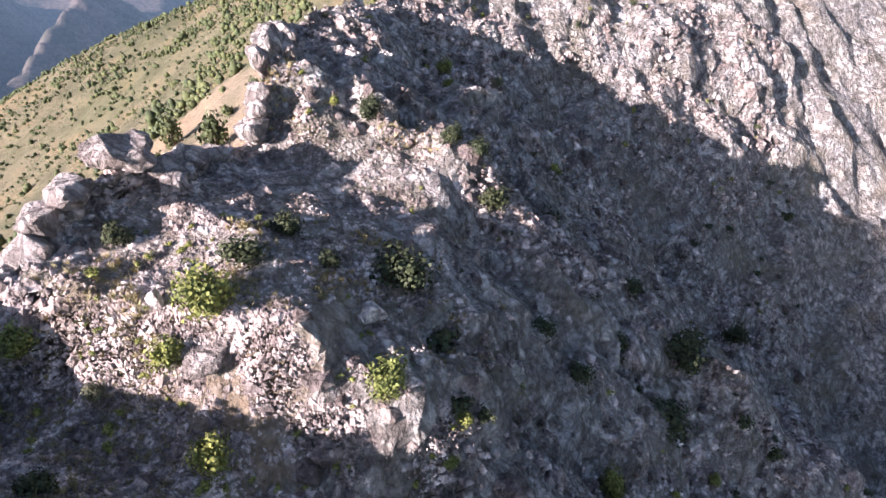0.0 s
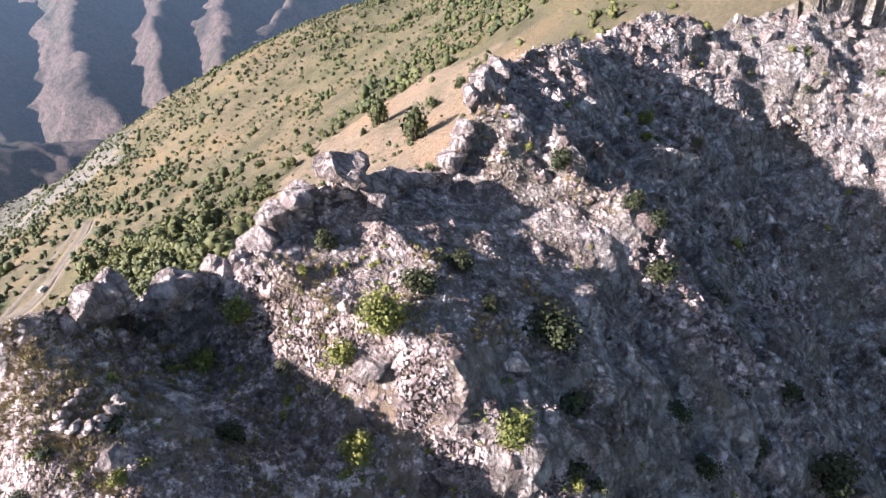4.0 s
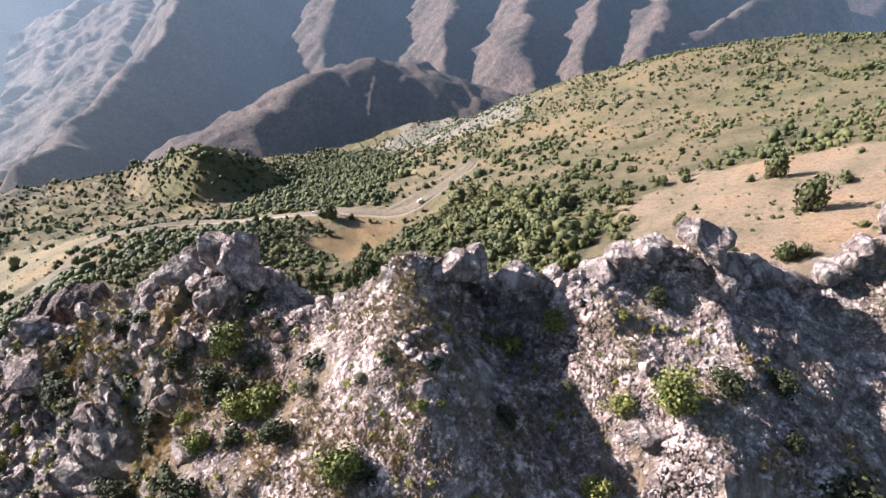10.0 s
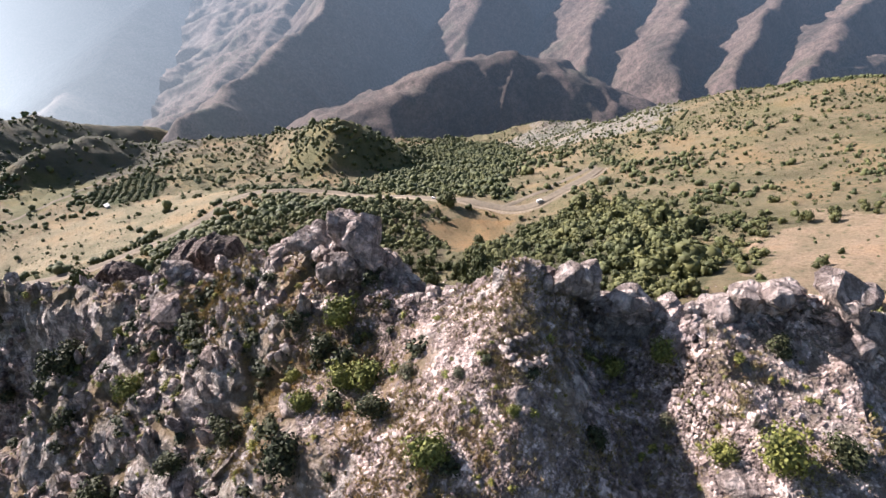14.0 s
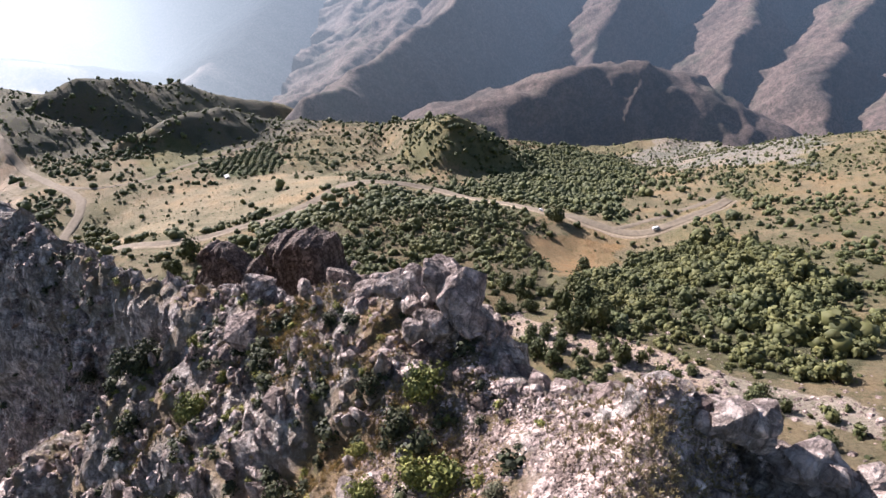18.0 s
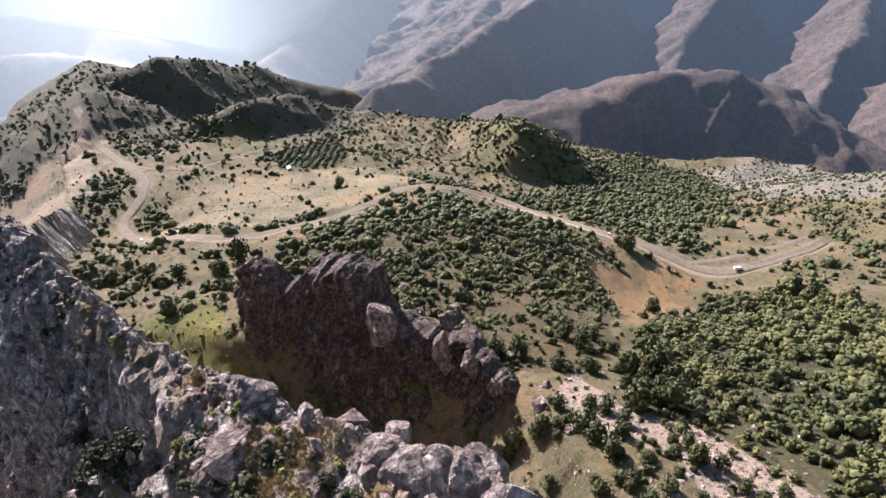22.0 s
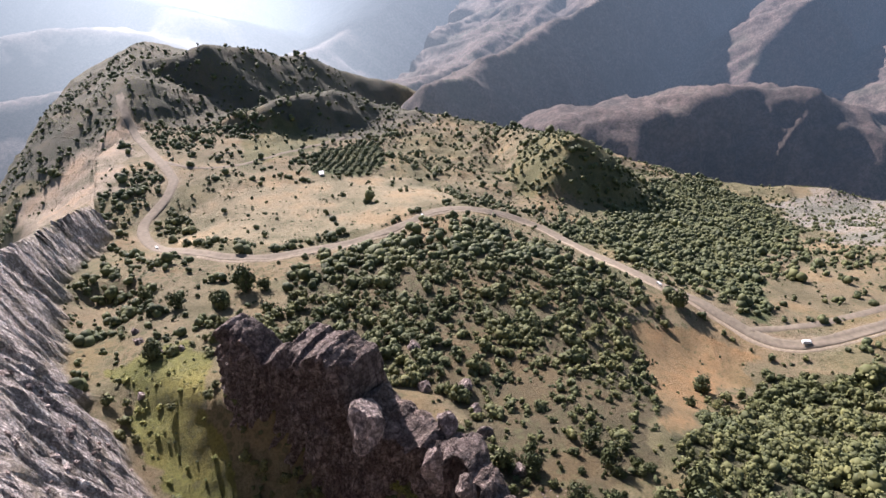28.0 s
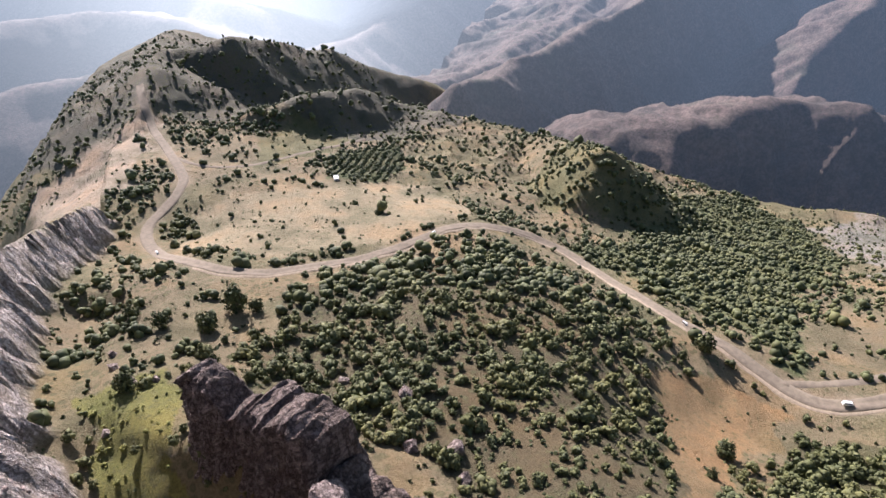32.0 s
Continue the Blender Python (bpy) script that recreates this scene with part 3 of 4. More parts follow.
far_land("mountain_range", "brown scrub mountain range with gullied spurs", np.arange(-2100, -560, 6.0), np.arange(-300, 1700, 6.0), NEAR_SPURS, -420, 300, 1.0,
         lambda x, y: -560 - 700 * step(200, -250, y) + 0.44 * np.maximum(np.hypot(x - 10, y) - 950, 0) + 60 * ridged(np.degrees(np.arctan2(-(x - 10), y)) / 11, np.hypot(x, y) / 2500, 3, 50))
far_land("mountain_range", "mountains far down the valley, pale with painted haze", np.arange(-4200, -100, 16.0), np.arange(-3600, 100, 16.0), FAR_SPURS, -800, 340, 0.45,
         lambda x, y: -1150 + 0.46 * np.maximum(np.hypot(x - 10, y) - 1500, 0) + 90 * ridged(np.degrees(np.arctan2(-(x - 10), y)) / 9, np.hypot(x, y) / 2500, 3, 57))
# emissive sheet added behind the mountains to stand for bright haze
HAZE_SHEET, nodes, links, bsdf = material("haze_sheet", 1.0)
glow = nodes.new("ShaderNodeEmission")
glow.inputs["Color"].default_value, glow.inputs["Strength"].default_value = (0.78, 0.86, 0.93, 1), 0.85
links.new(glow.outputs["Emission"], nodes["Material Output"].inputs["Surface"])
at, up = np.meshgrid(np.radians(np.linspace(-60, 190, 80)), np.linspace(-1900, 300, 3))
tagged(new("backdrop", mesh_of("backdrop", np.stack([10 - 3600 * np.sin(at), 3600 * np.cos(at), up], -1).reshape(-1, 3), grid_faces(80, 3), HAZE_SHEET, True)),
       "pale glowing sheet added as haze behind the mountains", "backdrop", kind="structure")


def ground_at(x, y):
    """The ground's height at single places or arrays."""
    return land(np.atleast_1d(np.asarray(x, float)), np.atleast_1d(np.asarray(y, float)))


# ---- the dirt road ----
def smooth_line(points, every):
    p = np.array(points, float)
    for _ in range(2):
        p = np.concatenate([p[:1], np.stack([0.75 * p[:-1] + 0.25 * p[1:], 0.25 * p[:-1] + 0.75 * p[1:]], 1).reshape(-1, 2), p[-1:]])
    run = np.concatenate([[0], np.cumsum(np.hypot(*np.diff(p, axis=0).T))])
    at = np.arange(0, run[-1], every)
    return np.stack([np.interp(at, run, p[:, 0]), np.interp(at, run, p[:, 1])], 1)


def ribbon(name, line, offsets, lift, mat):
    way = np.gradient(line, axis=0)
    way /= np.hypot(way[:, 0], way[:, 1])[:, None]
    side = np.stack([way[:, 1], -way[:, 0]], 1)
    wob = 0.35 * noise2(np.arange(len(line)) / 6, np.zeros(len(line)), 5)
    rows = [line + side * (o + (wob[:, None] if abs(o) > 2 else 0)) for o in offsets]
    mid = ground_at(line[:, 0], line[:, 1])
    kernel = np.ones(9) / 9
    mid = np.convolve(np.pad(mid, 4, mode="edge"), kernel, "valid")
    co = np.stack([np.column_stack([r, np.maximum(mid, ground_at(r[:, 0], r[:, 1])) + u]) for r, u in zip(rows, lift)], 1).reshape(-1, 3)
    return mesh_of(name, co, grid_faces(len(offsets), len(line)), mat, True)


road_line = smooth_line(ROAD, 2.0)
tagged(new("road", ribbon("road", road_line, (-3.1, -2.5, -1.1, 0, 1.1, 2.5, 3.1), (-0.5, 0.3, 0.22, 0.34, 0.22, 0.3, -0.5), TRACK)), "pale dusty dirt road winding across the valley", "road", kind="structure")
tagged(new("bank", ribbon("bank", road_line[150:], (2.9, 3.7, 5.2), (-0.2, 0.8, -0.6), BANK)), "pale earth bank along the dirt road", "bank", kind="structure")
for track in ([(-228, 92), (-232, 112), (-250, 139), (-272, 168)], [(-338, -245), (-330, -215), (-345, -195), (-400, -175), (-450, -160)]):
    tagged(new("track", ribbon("track", smooth_line(track, 2.0), (-2.0, -1, 0, 1, 2.0), (-0.3, 0.25, 0.3, 0.25, -0.3), TRACK)), "narrow dirt track between fields", "track", kind="structure")


# ---- rocks ----
rng = np.random.default_rng(11)


def part(name, mesh, parent, label=""):
    ob = new(name, mesh)
    ob.parent = parent
    if label:
        ob["label"] = label
    return ob


def ball(subdivisions):
    bm = bmesh.new()
    bmesh.ops.create_icosphere(bm, subdivisions=subdivisions, radius=1.0)
    co = np.array([v.co[:] for v in bm.verts])
    faces = np.array([[v.index for v in f.verts] for f in bm.faces])
    bm.free()
    return co, faces


BALLS = {n: ball(n) for n in (1, 2, 3, 4)}
BALLS[0] = (np.array([(1, 0, 0), (0, 1, 0), (-1, 0, 0), (0, -1, 0), (0, 0, 1), (0, 0, -1)], float), np.array([(0, 1, 4), (1, 2, 4), (2, 3, 4), (3, 0, 4), (1, 0, 5), (2, 1, 5), (3, 2, 5), (0, 3, 5)]))


def chip(seed):
    """A small angular stone of eight faces."""
    co, faces = BALLS[0]
    return co * np.random.default_rng(seed).uniform(0.65, 1.25, co.shape), faces



def hewn(seed, detail, cuts=14, rough=0.1):
    """A broken rock of unit size: a ball cut by planes, then roughened."""
    r = np.random.default_rng(seed)
    co, faces = BALLS[detail]
    co = co.copy()
    for _ in range(cuts):
        n = r.normal(size=3)
        n /= np.linalg.norm(n)
        over = np.maximum(co @ n - r.uniform(0.5, 0.85), 0)
        co -= over[:, None] * n
    if rough:
        shift = Vector(r.uniform(-50, 50, 3))
        for k, v in enumerate(co):
            p = Vector(v)
            f = noise.noise(p * 1.7 + shift) + 0.5 * noise.noise(p * 4 + shift) + 0.3 * noise.noise(p * 9 + shift)
            co[k] = v * (1 + rough * f)
    return co, faces


def boulder_mesh(name, seed, size, mat, detail=3, cuts=14, rough=0.1):
    co, faces = hewn(seed, detail, cuts, rough)
    return mesh_of(name, co * np.array(size), faces, mat)


def set_down(mesh, name, x, y, sink, turn=0.0, lean=0.0, scale=1.0, z=None, label="", category="boulder", group=""):
    z = ground_at(x, y)[0] if z is None else z
    ob = new(name, mesh)
    low = min(v.co.z for v in mesh.vertices)
    ob.matrix_world = pose(x, y, z - sink - low * scale, lean, lean * 0.6, turn) @ Matrix.Scale(scale, 4)
    return tagged(ob, label, category, group)


def outcrop(seed, x, y, size, lean, turn, blocks=4):
    """A rock that has split into blocks along its joints."""
    r = np.random.default_rng(seed)
    root = tagged(new("rock_outcrop"), "weathered grey limestone outcrop split into upright blocks", "rock")
    root.matrix_basis = pose(x, y, float(ground_at(x, y)[0]) - 0.38 * size[2], 0, 0, turn)
    for k in range(blocks):
        f = 1.0 if k == 0 else r.uniform(0.5, 0.85)
        mesh = boulder_mesh("block", seed * 7 + k, (size[0] * f * 0.92, size[1] * f * 0.92, size[2] * f), ROCK, 4 if size[2] > 2.7 and k < 2 else 3 if size[2] > 1.6 else 2, 24, 0.15)
        block = part("block", mesh, root)
        a = r.uniform(0, 6.3)
        away = 0 if k == 0 else 0.7
        block.matrix_basis = pose(away * size[0] * math.cos(a), away * size[1] * math.sin(a), 0.62 * size[2] * f, lean + r.uniform(-7, 7), 0.6 * lean + r.uniform(-7, 7), r.uniform(-25, 25))


# the pinnacle and its neighbours on the crest
for k, (x, y, size, lean, turn) in enumerate([(-36.0, 2.8, (3.8, 3.2, 3.1), 6, 20), (-39.6, -1.5, (3.2, 2.8, 2.3), -5, 60), (-34.2, 0.4, (2.4, 2.2, 2.6), 8, 100), (-37.6, 5.2, (2.4, 2.0, 2.2), -6, 10), (-43.0, -6.0, (2.6, 2.2, 2.0), 8, 130), (-33.0, 5.0, (1.6, 1.4, 1.6), 0, 10),
                                              (-18.6, 17.6, (2.2, 2.0, 2.2), 4, 40), (-20.6, 18.4, (2.0, 1.7, 1.5), -6, 80), (-23.0, 16.6, (2.2, 1.5, 1.1), 5, 150), (-25.6, 13.6, (2.4, 1.6, 1.2), -4, 30),
                                              (-27.3, 11.6, (2.0, 1.6, 1.7), 8, 70), (-11.2, 35.6, (2.6, 2.4, 1.7), 3, 15), (-12.6, 33.0, (1.9, 1.6, 1.4), -7, 95), (-8.4, 36.6, (2.2, 2.0, 1.6), 5, 140),
                                              (-4.8, 53.5, (2.0, 3.6, 2.4), 4, 8), (-5.0, 48.6, (2.0, 2.4, 1.8), -6, 33), (-6.0, 61.5, (1.9, 3.2, 2.0), 5, 12), (-52.0, -20.5, (2.6, 2.2, 2.6), 6, 110)]):
    outcrop(100 + k, x, y, size, lean, turn)
# teeth of rock along the south-western crest, and steep slabs standing out of its face
for k in range(30):
    f = k / 29
    x, y = np.interp(f, (0, 0.3, 0.6, 1), (-41, -50, -60, -72)) + rng.uniform(-1.6, 0.8), np.interp(f, (0, 0.3, 0.6, 1), (-5, -18, -34, -53)) + rng.uniform(-1.5, 1.5)
    outcrop(140 + k, x, y, (rng.uniform(0.8, 1.5), rng.uniform(0.6, 1.2), rng.uniform(0.8, 1.7)), rng.uniform(-8, 8), rng.uniform(0, 180), 2)
for k in range(90):
    f, down = rng.uniform(), rng.uniform(1, 22)
    x, y = np.interp(f, (0, 1), (-33, -60)) + 0.8 * down, np.interp(f, (0, 1), (-2, -40)) - 0.55 * down
    outcrop(180 + k, x, y, (rng.uniform(0.7, 1.7), rng.uniform(0.5, 1.1), rng.uniform(1.0, 2.6)), rng.uniform(-12, 12), rng.uniform(20, 70), 2)
STONES = [boulder_mesh("boulder", 200 + k, (1.25, 1.0, 0.95), ROCK, 3, 12, 0.12) for k in range(6)]
for k in range(26):
    f = k / 25
    x, y = np.interp(f, (0, 0.45, 0.6, 1), (-17.4, -14.2, -13.4, -12.4)), np.interp(f, (0, 0.45, 0.6, 1), (20.2, 26.6, 28.8, 32.0))
    set_down(STONES[k % 6], "boulder", x + rng.uniform(-0.6, 0.5), y + rng.uniform(-0.4, 0.4), 0.55, rng.uniform(0, 360), rng.uniform(-15, 15), rng.uniform(0.75, 1.55),
             label="rounded grey limestone block in a row along the crest", group="blocks along the crest")
for k in range(16):
    f = k / 15
    set_down(STONES[k % 6], "boulder", np.interp(f, (0, 1), (-9.0, -5.4)) + rng.uniform(-0.8, 0.8), np.interp(f, (0, 1), (39.0, 47.5)) + rng.uniform(-0.5, 0.5), 0.5, rng.uniform(0, 360), rng.uniform(-15, 15),
             rng.uniform(0.8, 1.7), label="pale limestone block in the notch of the crest", group="blocks in the notch")
white = set_down(boulder_mesh("boulder", 301, (1.25, 0.85, 0.8), PALE, 3, 9, 0.06), "boulder", 6.9, 27.9, 0.35, 30, 10, label="bright white limestone block lying on scree")
set_down(boulder_mesh("standing_stone", 302, (0.45, 0.4, 1.05), PALE, 3, 9, 0.06), "standing_stone", -4.5, 24.8, 0.3, 15, 8, label="small upright pale stone among dry grass", category="stone")
set_down(boulder_mesh("rock_slab", 303, (2.2, 1.4, 0.8), ROCK, 3, 12, 0.1), "rock_slab", -1.7, 23.0, 0.7, 25, 12, label="low rounded limestone slab half sunk in scree", category="rock")
set_down(boulder_mesh("rock_slab", 304, (1.9, 1.3, 1.1), ROCK, 3, 12, 0.1), "rock_slab", -21.5, -6.5, 0.6, 40, 14, label="grey limestone slab tilted on the slope", category="rock")

# the ruined cell: low walls of dry stone round a dark hollow
ruin = tagged(new("ruin"), "ruined dry stone wall corner round a hollow", "ruin")
ruin_z = ground_at(-12.8, 11.3)[0]
ruin.location = (-12.8, 11.3, ruin_z - 0.5)
SMALL = [boulder_mesh("stone", 320 + k, (0.42, 0.3, 0.24), ROCK, 2, 9, 0.06) for k in range(4)]
for (ax, ay), (bx, by) in (((-0.9, -1.1), (1.2, -0.3)), ((1.2, -0.3), (1.0, 1.6)), ((-0.9, -1.1), (-1.3, 1.2))):
    for course in range(4):
        count = int(math.hypot(bx - ax, by - ay) / 0.62)
        for k in range(count):
            f = (k + 0.5 * (course % 2) + 0.25) / count
            o = part("stone", SMALL[(k + course) % 4], ruin)
            o.location, o.rotation_euler = (ax + f * (bx - ax), ay + f * (by - ay), 0.15 + 0.36 * course), (rng.uniform(-0.2, 0.2), rng.uniform(-0.2, 0.2), rng.uniform(0, 6))

# the dark crag across the gully: a wall of rock with its broken face to the ridge
CRAG = [(-135.5, -71, 74, 5), (-133, -66, 87, 7), (-131, -60, 87, 8), (-129.5, -54, 83, 8), (-128, -47, 83, 9), (-126.8, -44, 95, 10), (-124, -37, 97, 10), (-121, -29.5, 97.5, 10), (-120, -28, 86, 9),
        (-116, -17, 84, 9), (-113.5, -12, 86, 8), (-111, -5, 88, 8), (-107, 2, 86, 6), (-101, 9, 84, 4)]


def crag_mesh():
    p = np.array(CRAG, float)
    run = np.concatenate([[0], np.cumsum(np.hypot(np.diff(p[:, 0]), np.diff(p[:, 1])))])
    at = np.linspace(0, run[-1], 240)
    x, y, top, thick = (np.interp(at, run, p[:, k]) for k in range(4))
    way = np.stack([np.gradient(x), np.gradient(y)], 1)
    way /= np.hypot(way[:, 0], way[:, 1])[:, None]
    sx, sy = way[:, 1], -way[:, 0]
    top = top + 1.1 * fbm(at / 3.0, at * 0, 3, 131)
    rows = []
    # dark rock spread out at the foot, standing in for shaded ground
    shade_apron = 3 + 13 * step(0, 14, at)
    foot = np.minimum(ground_at(x + shade_apron * sx, y + shade_apron * sy), top) - 4
    back = ground_at(x - (thick + 3) * sx, y - (thick + 3) * sy) - 4
    for v in np.linspace(0, 1, 70):
        z = foot + (top - foot) * v
        rows.append((shade_apron * (1 - v) ** 2.2 + 0.6 * np.sin(z / 4 + at / 9), z))
    for v in np.linspace(0.1, 0.9, 8):
        rows.append((-thick * v, top + 0.8 * math.sin(3.1 * v) - 1.2 * v))
    for v in np.linspace(0.05, 1, 16):
        rows.append((-thick - 3 * v, (top - 1.2) + (np.minimum(back, top - 3) - top) * v))
    co = []
    for k, (o, z) in enumerate(rows):
        bulge = 1.5 * fbm(at / 5.5, z / 6.5, 3, 141) + 1.2 * ridged(at / 3.2, z / 9.0, 3, 145) + 0.7 * fbm(at / 1.3, z / 1.5, 2, 149)
        bulge = bulge * (1 if k < 70 else 0.5)
        co.append(np.stack([x + (o + bulge) * sx, y + (o + bulge) * sy, z + 0.4 * fbm(at / 2, o / 2 + z / 3, 2, 151)], 1))
    return np.stack(co)


crag, shell = tagged(new("crag"), "brown limestone crag, its sheer face coloured darker for shade", "crag"), crag_mesh()
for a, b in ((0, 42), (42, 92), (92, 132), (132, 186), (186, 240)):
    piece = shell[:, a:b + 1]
    part("buttress", mesh_of("buttress", piece.reshape(-1, 3), grid_faces(piece.shape[1], piece.shape[0]), SHADED_BROWN_ROCK), crag)
for k, (x, y, z, size, turn, lean) in enumerate([(-113.8, -22.8, 84, (6.4, 5.6, 8.8), 30, 12), (-108.4, -8.4, 82, (3.6, 3.0, 7.0), 70, -8), (-106.0, -1.0, 83, (3.0, 2.6, 5.0), 10, 6), (-102.0, 5.0, 82, (2.6, 2.4, 3.4), 50, 6), (-120.0, -8.0, 84, (3.4, 2.8, 3.0), 20, 5)]):
    set_down(boulder_mesh("boulder", 330 + k, size, GREY_ROCK, 4, 22, 0.14), "boulder", x, y, 0, turn, lean, z=z, label="huge brown limestone boulder perched beside the crag")
for k, (x, y, r) in enumerate([(-129.3, -95.5, 1.6), (-162.3, -45.1, 2.2), (-144.8, -101.3, 3.0), (-162.5, -26.4, 2.6), (-146.2, -8.0, 3.4), (-143.6, -18.4, 2.6), (-124.7, -8.4, 3.6), (-128.5, -1.0, 2.8), (-177, -39, 1.4),
                               (-150, -112, 2.2), (-156, -118, 1.8), (-148, -95, 1.6), (-138, -4, 2.2), (-118, 8, 2.4), (-96, 14, 2.6), (-88, 20, 2.2), (-80, 26, 1.8), (-92, 4, 2.4), (-104, 16, 1.6)]):
    set_down(boulder_mesh("boulder", 350 + k, (r, r * 0.8, r * 0.75), GREY_ROCK if k != 0 else ROCK, 3, 13, 0.12), "boulder", x, y, r * 0.45, rng.uniform(0, 360), rng.uniform(-10, 10),
             label="brown limestone boulder among scrub below the crag" if k else "flat grey boulder lying on green grass")


def scatter(name, shapes, places, sizes, mat, label, category, sink=0.3, flat=0.75, spin=True, smooth=False):
    """Many small things as one mesh: each a turned and scaled copy of one of the shapes."""
    co, faces, start = [], [], 0
    z = ground_at(places[:, 0], places[:, 1])
    pick = rng.integers(0, len(shapes), len(places))
    for k, (sc, sf) in enumerate(shapes):
        who = np.flatnonzero(pick == k)
        if not len(who):
            continue
        a = rng.uniform(0, 2 * np.pi, len(who))
        b = rng.normal(0, 0.25, len(who)) if spin else np.zeros(len(who))
        c, s, cb, sb = np.cos(a)[:, None], np.sin(a)[:, None], np.cos(b)[:, None], np.sin(b)[:, None]
        sx = sizes[who][:, None] * rng.uniform(0.8, 1.25, (len(who), 1))
        px, py, pz = sc[:, 0] * sx, sc[:, 1] * sizes[who][:, None], sc[:, 2] * sizes[who][:, None] * flat
        py, pz = py * cb - pz * sb, py * sb + pz * cb
        x, y = px * c - py * s + places[who, 0:1], px * s + py * c + places[who, 1:2]
        co.append(np.stack([x, y, pz + (z[who] - sink * sizes[who])[:, None] + (0 if sink else 0)], -1).reshape(-1, 3))
        faces.append((sf[None] + start + (np.arange(len(who)) * len(sc))[:, None, None]).reshape(-1, sf.shape[1]))
        start += len(who) * len(sc)
    return tagged(new(name, mesh_of(name, np.concatenate(co), np.concatenate(faces), mat, smooth)), label, category, kind="stuff")


def strewn(count, box, weight):
    """Random places in a box, thinned by a weight from 0 to 1."""
    x, y = rng.uniform(box[0], box[1], count), rng.uniform(box[2], box[3], count)
    keep = rng.uniform(size=count) < weight(x, y)
    return np.stack([x[keep], y[keep]], 1)


def shoulder(x, y):
    _, rock, s, _ = land(x, y, False, True)
    heap = step(-0.25, 0.35, fbm(x / 5, y / 5, 3, 161))
    return np.where((s < -0.6) & (s > -26), (0.25 + 0.75 * heap) * (1 - step(18, 26, -s)), 0) * (1 - step(42, 55, y))


def face(x, y):
    _, rock, s, _ = land(x, y, False, True)
    rock = rock * (1 - 0.9 * shelf(x, y, s))
    return np.where(s < 2, rock * (0.2 + 0.8 * step(-0.2, 0.4, fbm(x / 9, y / 9, 3, 171))), rock * 0.25)


spots = strewn(260000, (-34, 34, -6, 54), shoulder)
scatter("scree", [chip(400 + k) for k in range(9)], spots, rng.lognormal(-2.2, 0.45, len(spots)), SCREE, "loose pale limestone scree on the slope", "scree", 0.2)
spots = strewn(70000, (-20, 16, 4, 25), lambda x, y: 0.75 * (shoulder(x, y) > 0))
scatter("scree", [chip(430 + k) for k in range(9)], spots, rng.lognormal(-2.2, 0.4, len(spots)), SCREE, "loose grey limestone scree in the hollow", "scree", 0.2)
spots = strewn(9000, (-115, -40, 12, 80), lambda x, y: 0.15 * (land(x, y, False, True)[2] > 3) + 0.85 * inside(x, y, STONY, 4))
scatter("rubble", [hewn(440 + k, 1, 6, 0.12) for k in range(6)], spots, rng.lognormal(-1.4, 0.6, len(spots)), RUBBLE, "pale limestone rubble on the slope below the crest", "rubble", 0.3, 0.8)
spots = strewn(150000, (-14, 62, 8, 96), lambda x, y: face(x, y) * 0.5)
scatter("scree", [chip(410 + k) for k in range(9)], spots, rng.lognormal(-1.45, 0.45, len(spots)), SCREE, "loose grey limestone blocks on the steep face", "scree", 0.2)
spots = strewn(60000, (-110, 70, -110, 115), face)
scatter("rubble", [hewn(420 + k, 1, 6, 0.12) for k in range(9)], spots, rng.lognormal(-0.95, 0.55, len(spots)), RUBBLE, "grey limestone rubble and ledges on the face", "rubble", 0.3, 0.9)


# ---- plants ----
def crown_shape(seed, leaves, leaf, lumps=7, tall=0.85, core=0.62):
    """A crown of unit radius standing on the ground: lumps of small leaf faces round a dark core, with an uneven outline."""
    r = np.random.default_rng(seed)
    mid = r.normal(size=(lumps, 3))
    mid = mid / np.linalg.norm(mid, axis=1)[:, None] * r.uniform(0.25, 0.62, (lumps, 1)) * (1, 1, tall)
    size = r.uniform(0.34, 0.6, lumps)
    which = r.integers(0, lumps, leaves)
    way = r.normal(size=(leaves, 3))
    way /= np.linalg.norm(way, axis=1)[:, None]
    at = mid[which] + way * (size[which] * r.uniform(0.75, 1.12, leaves))[:, None]
    u = np.cross(way, r.normal(size=(leaves, 3)))
    u /= np.linalg.norm(u, axis=1)[:, None]
    v = np.cross(way, u) + 0.5 * way * r.normal(size=(leaves, 1))
    h = leaf * r.uniform(0.6, 1.3, (leaves, 1))
    co = np.stack([at - u * h - v * h, at + u * h * 0.8 - v * h, at + u * h + v * h, at - u * h * 0.7 + v * h], 1).reshape(-1, 3)
    q = np.arange(leaves)[:, None] * 4
    faces = np.concatenate([q + (0, 1, 2), q + (0, 2, 3)])
    cc, cf = BALLS[0 if lumps == 1 else 1]
    for k in range(lumps):
        faces = np.concatenate([faces, cf + len(co)])
        co = np.concatenate([co, mid[k] + cc * r.uniform(0.8, 1.15, (len(cc), 1)) * size[k] * core * (1, 1, tall)])
    co[:, 2] += 0.72 * tall
    return co, faces


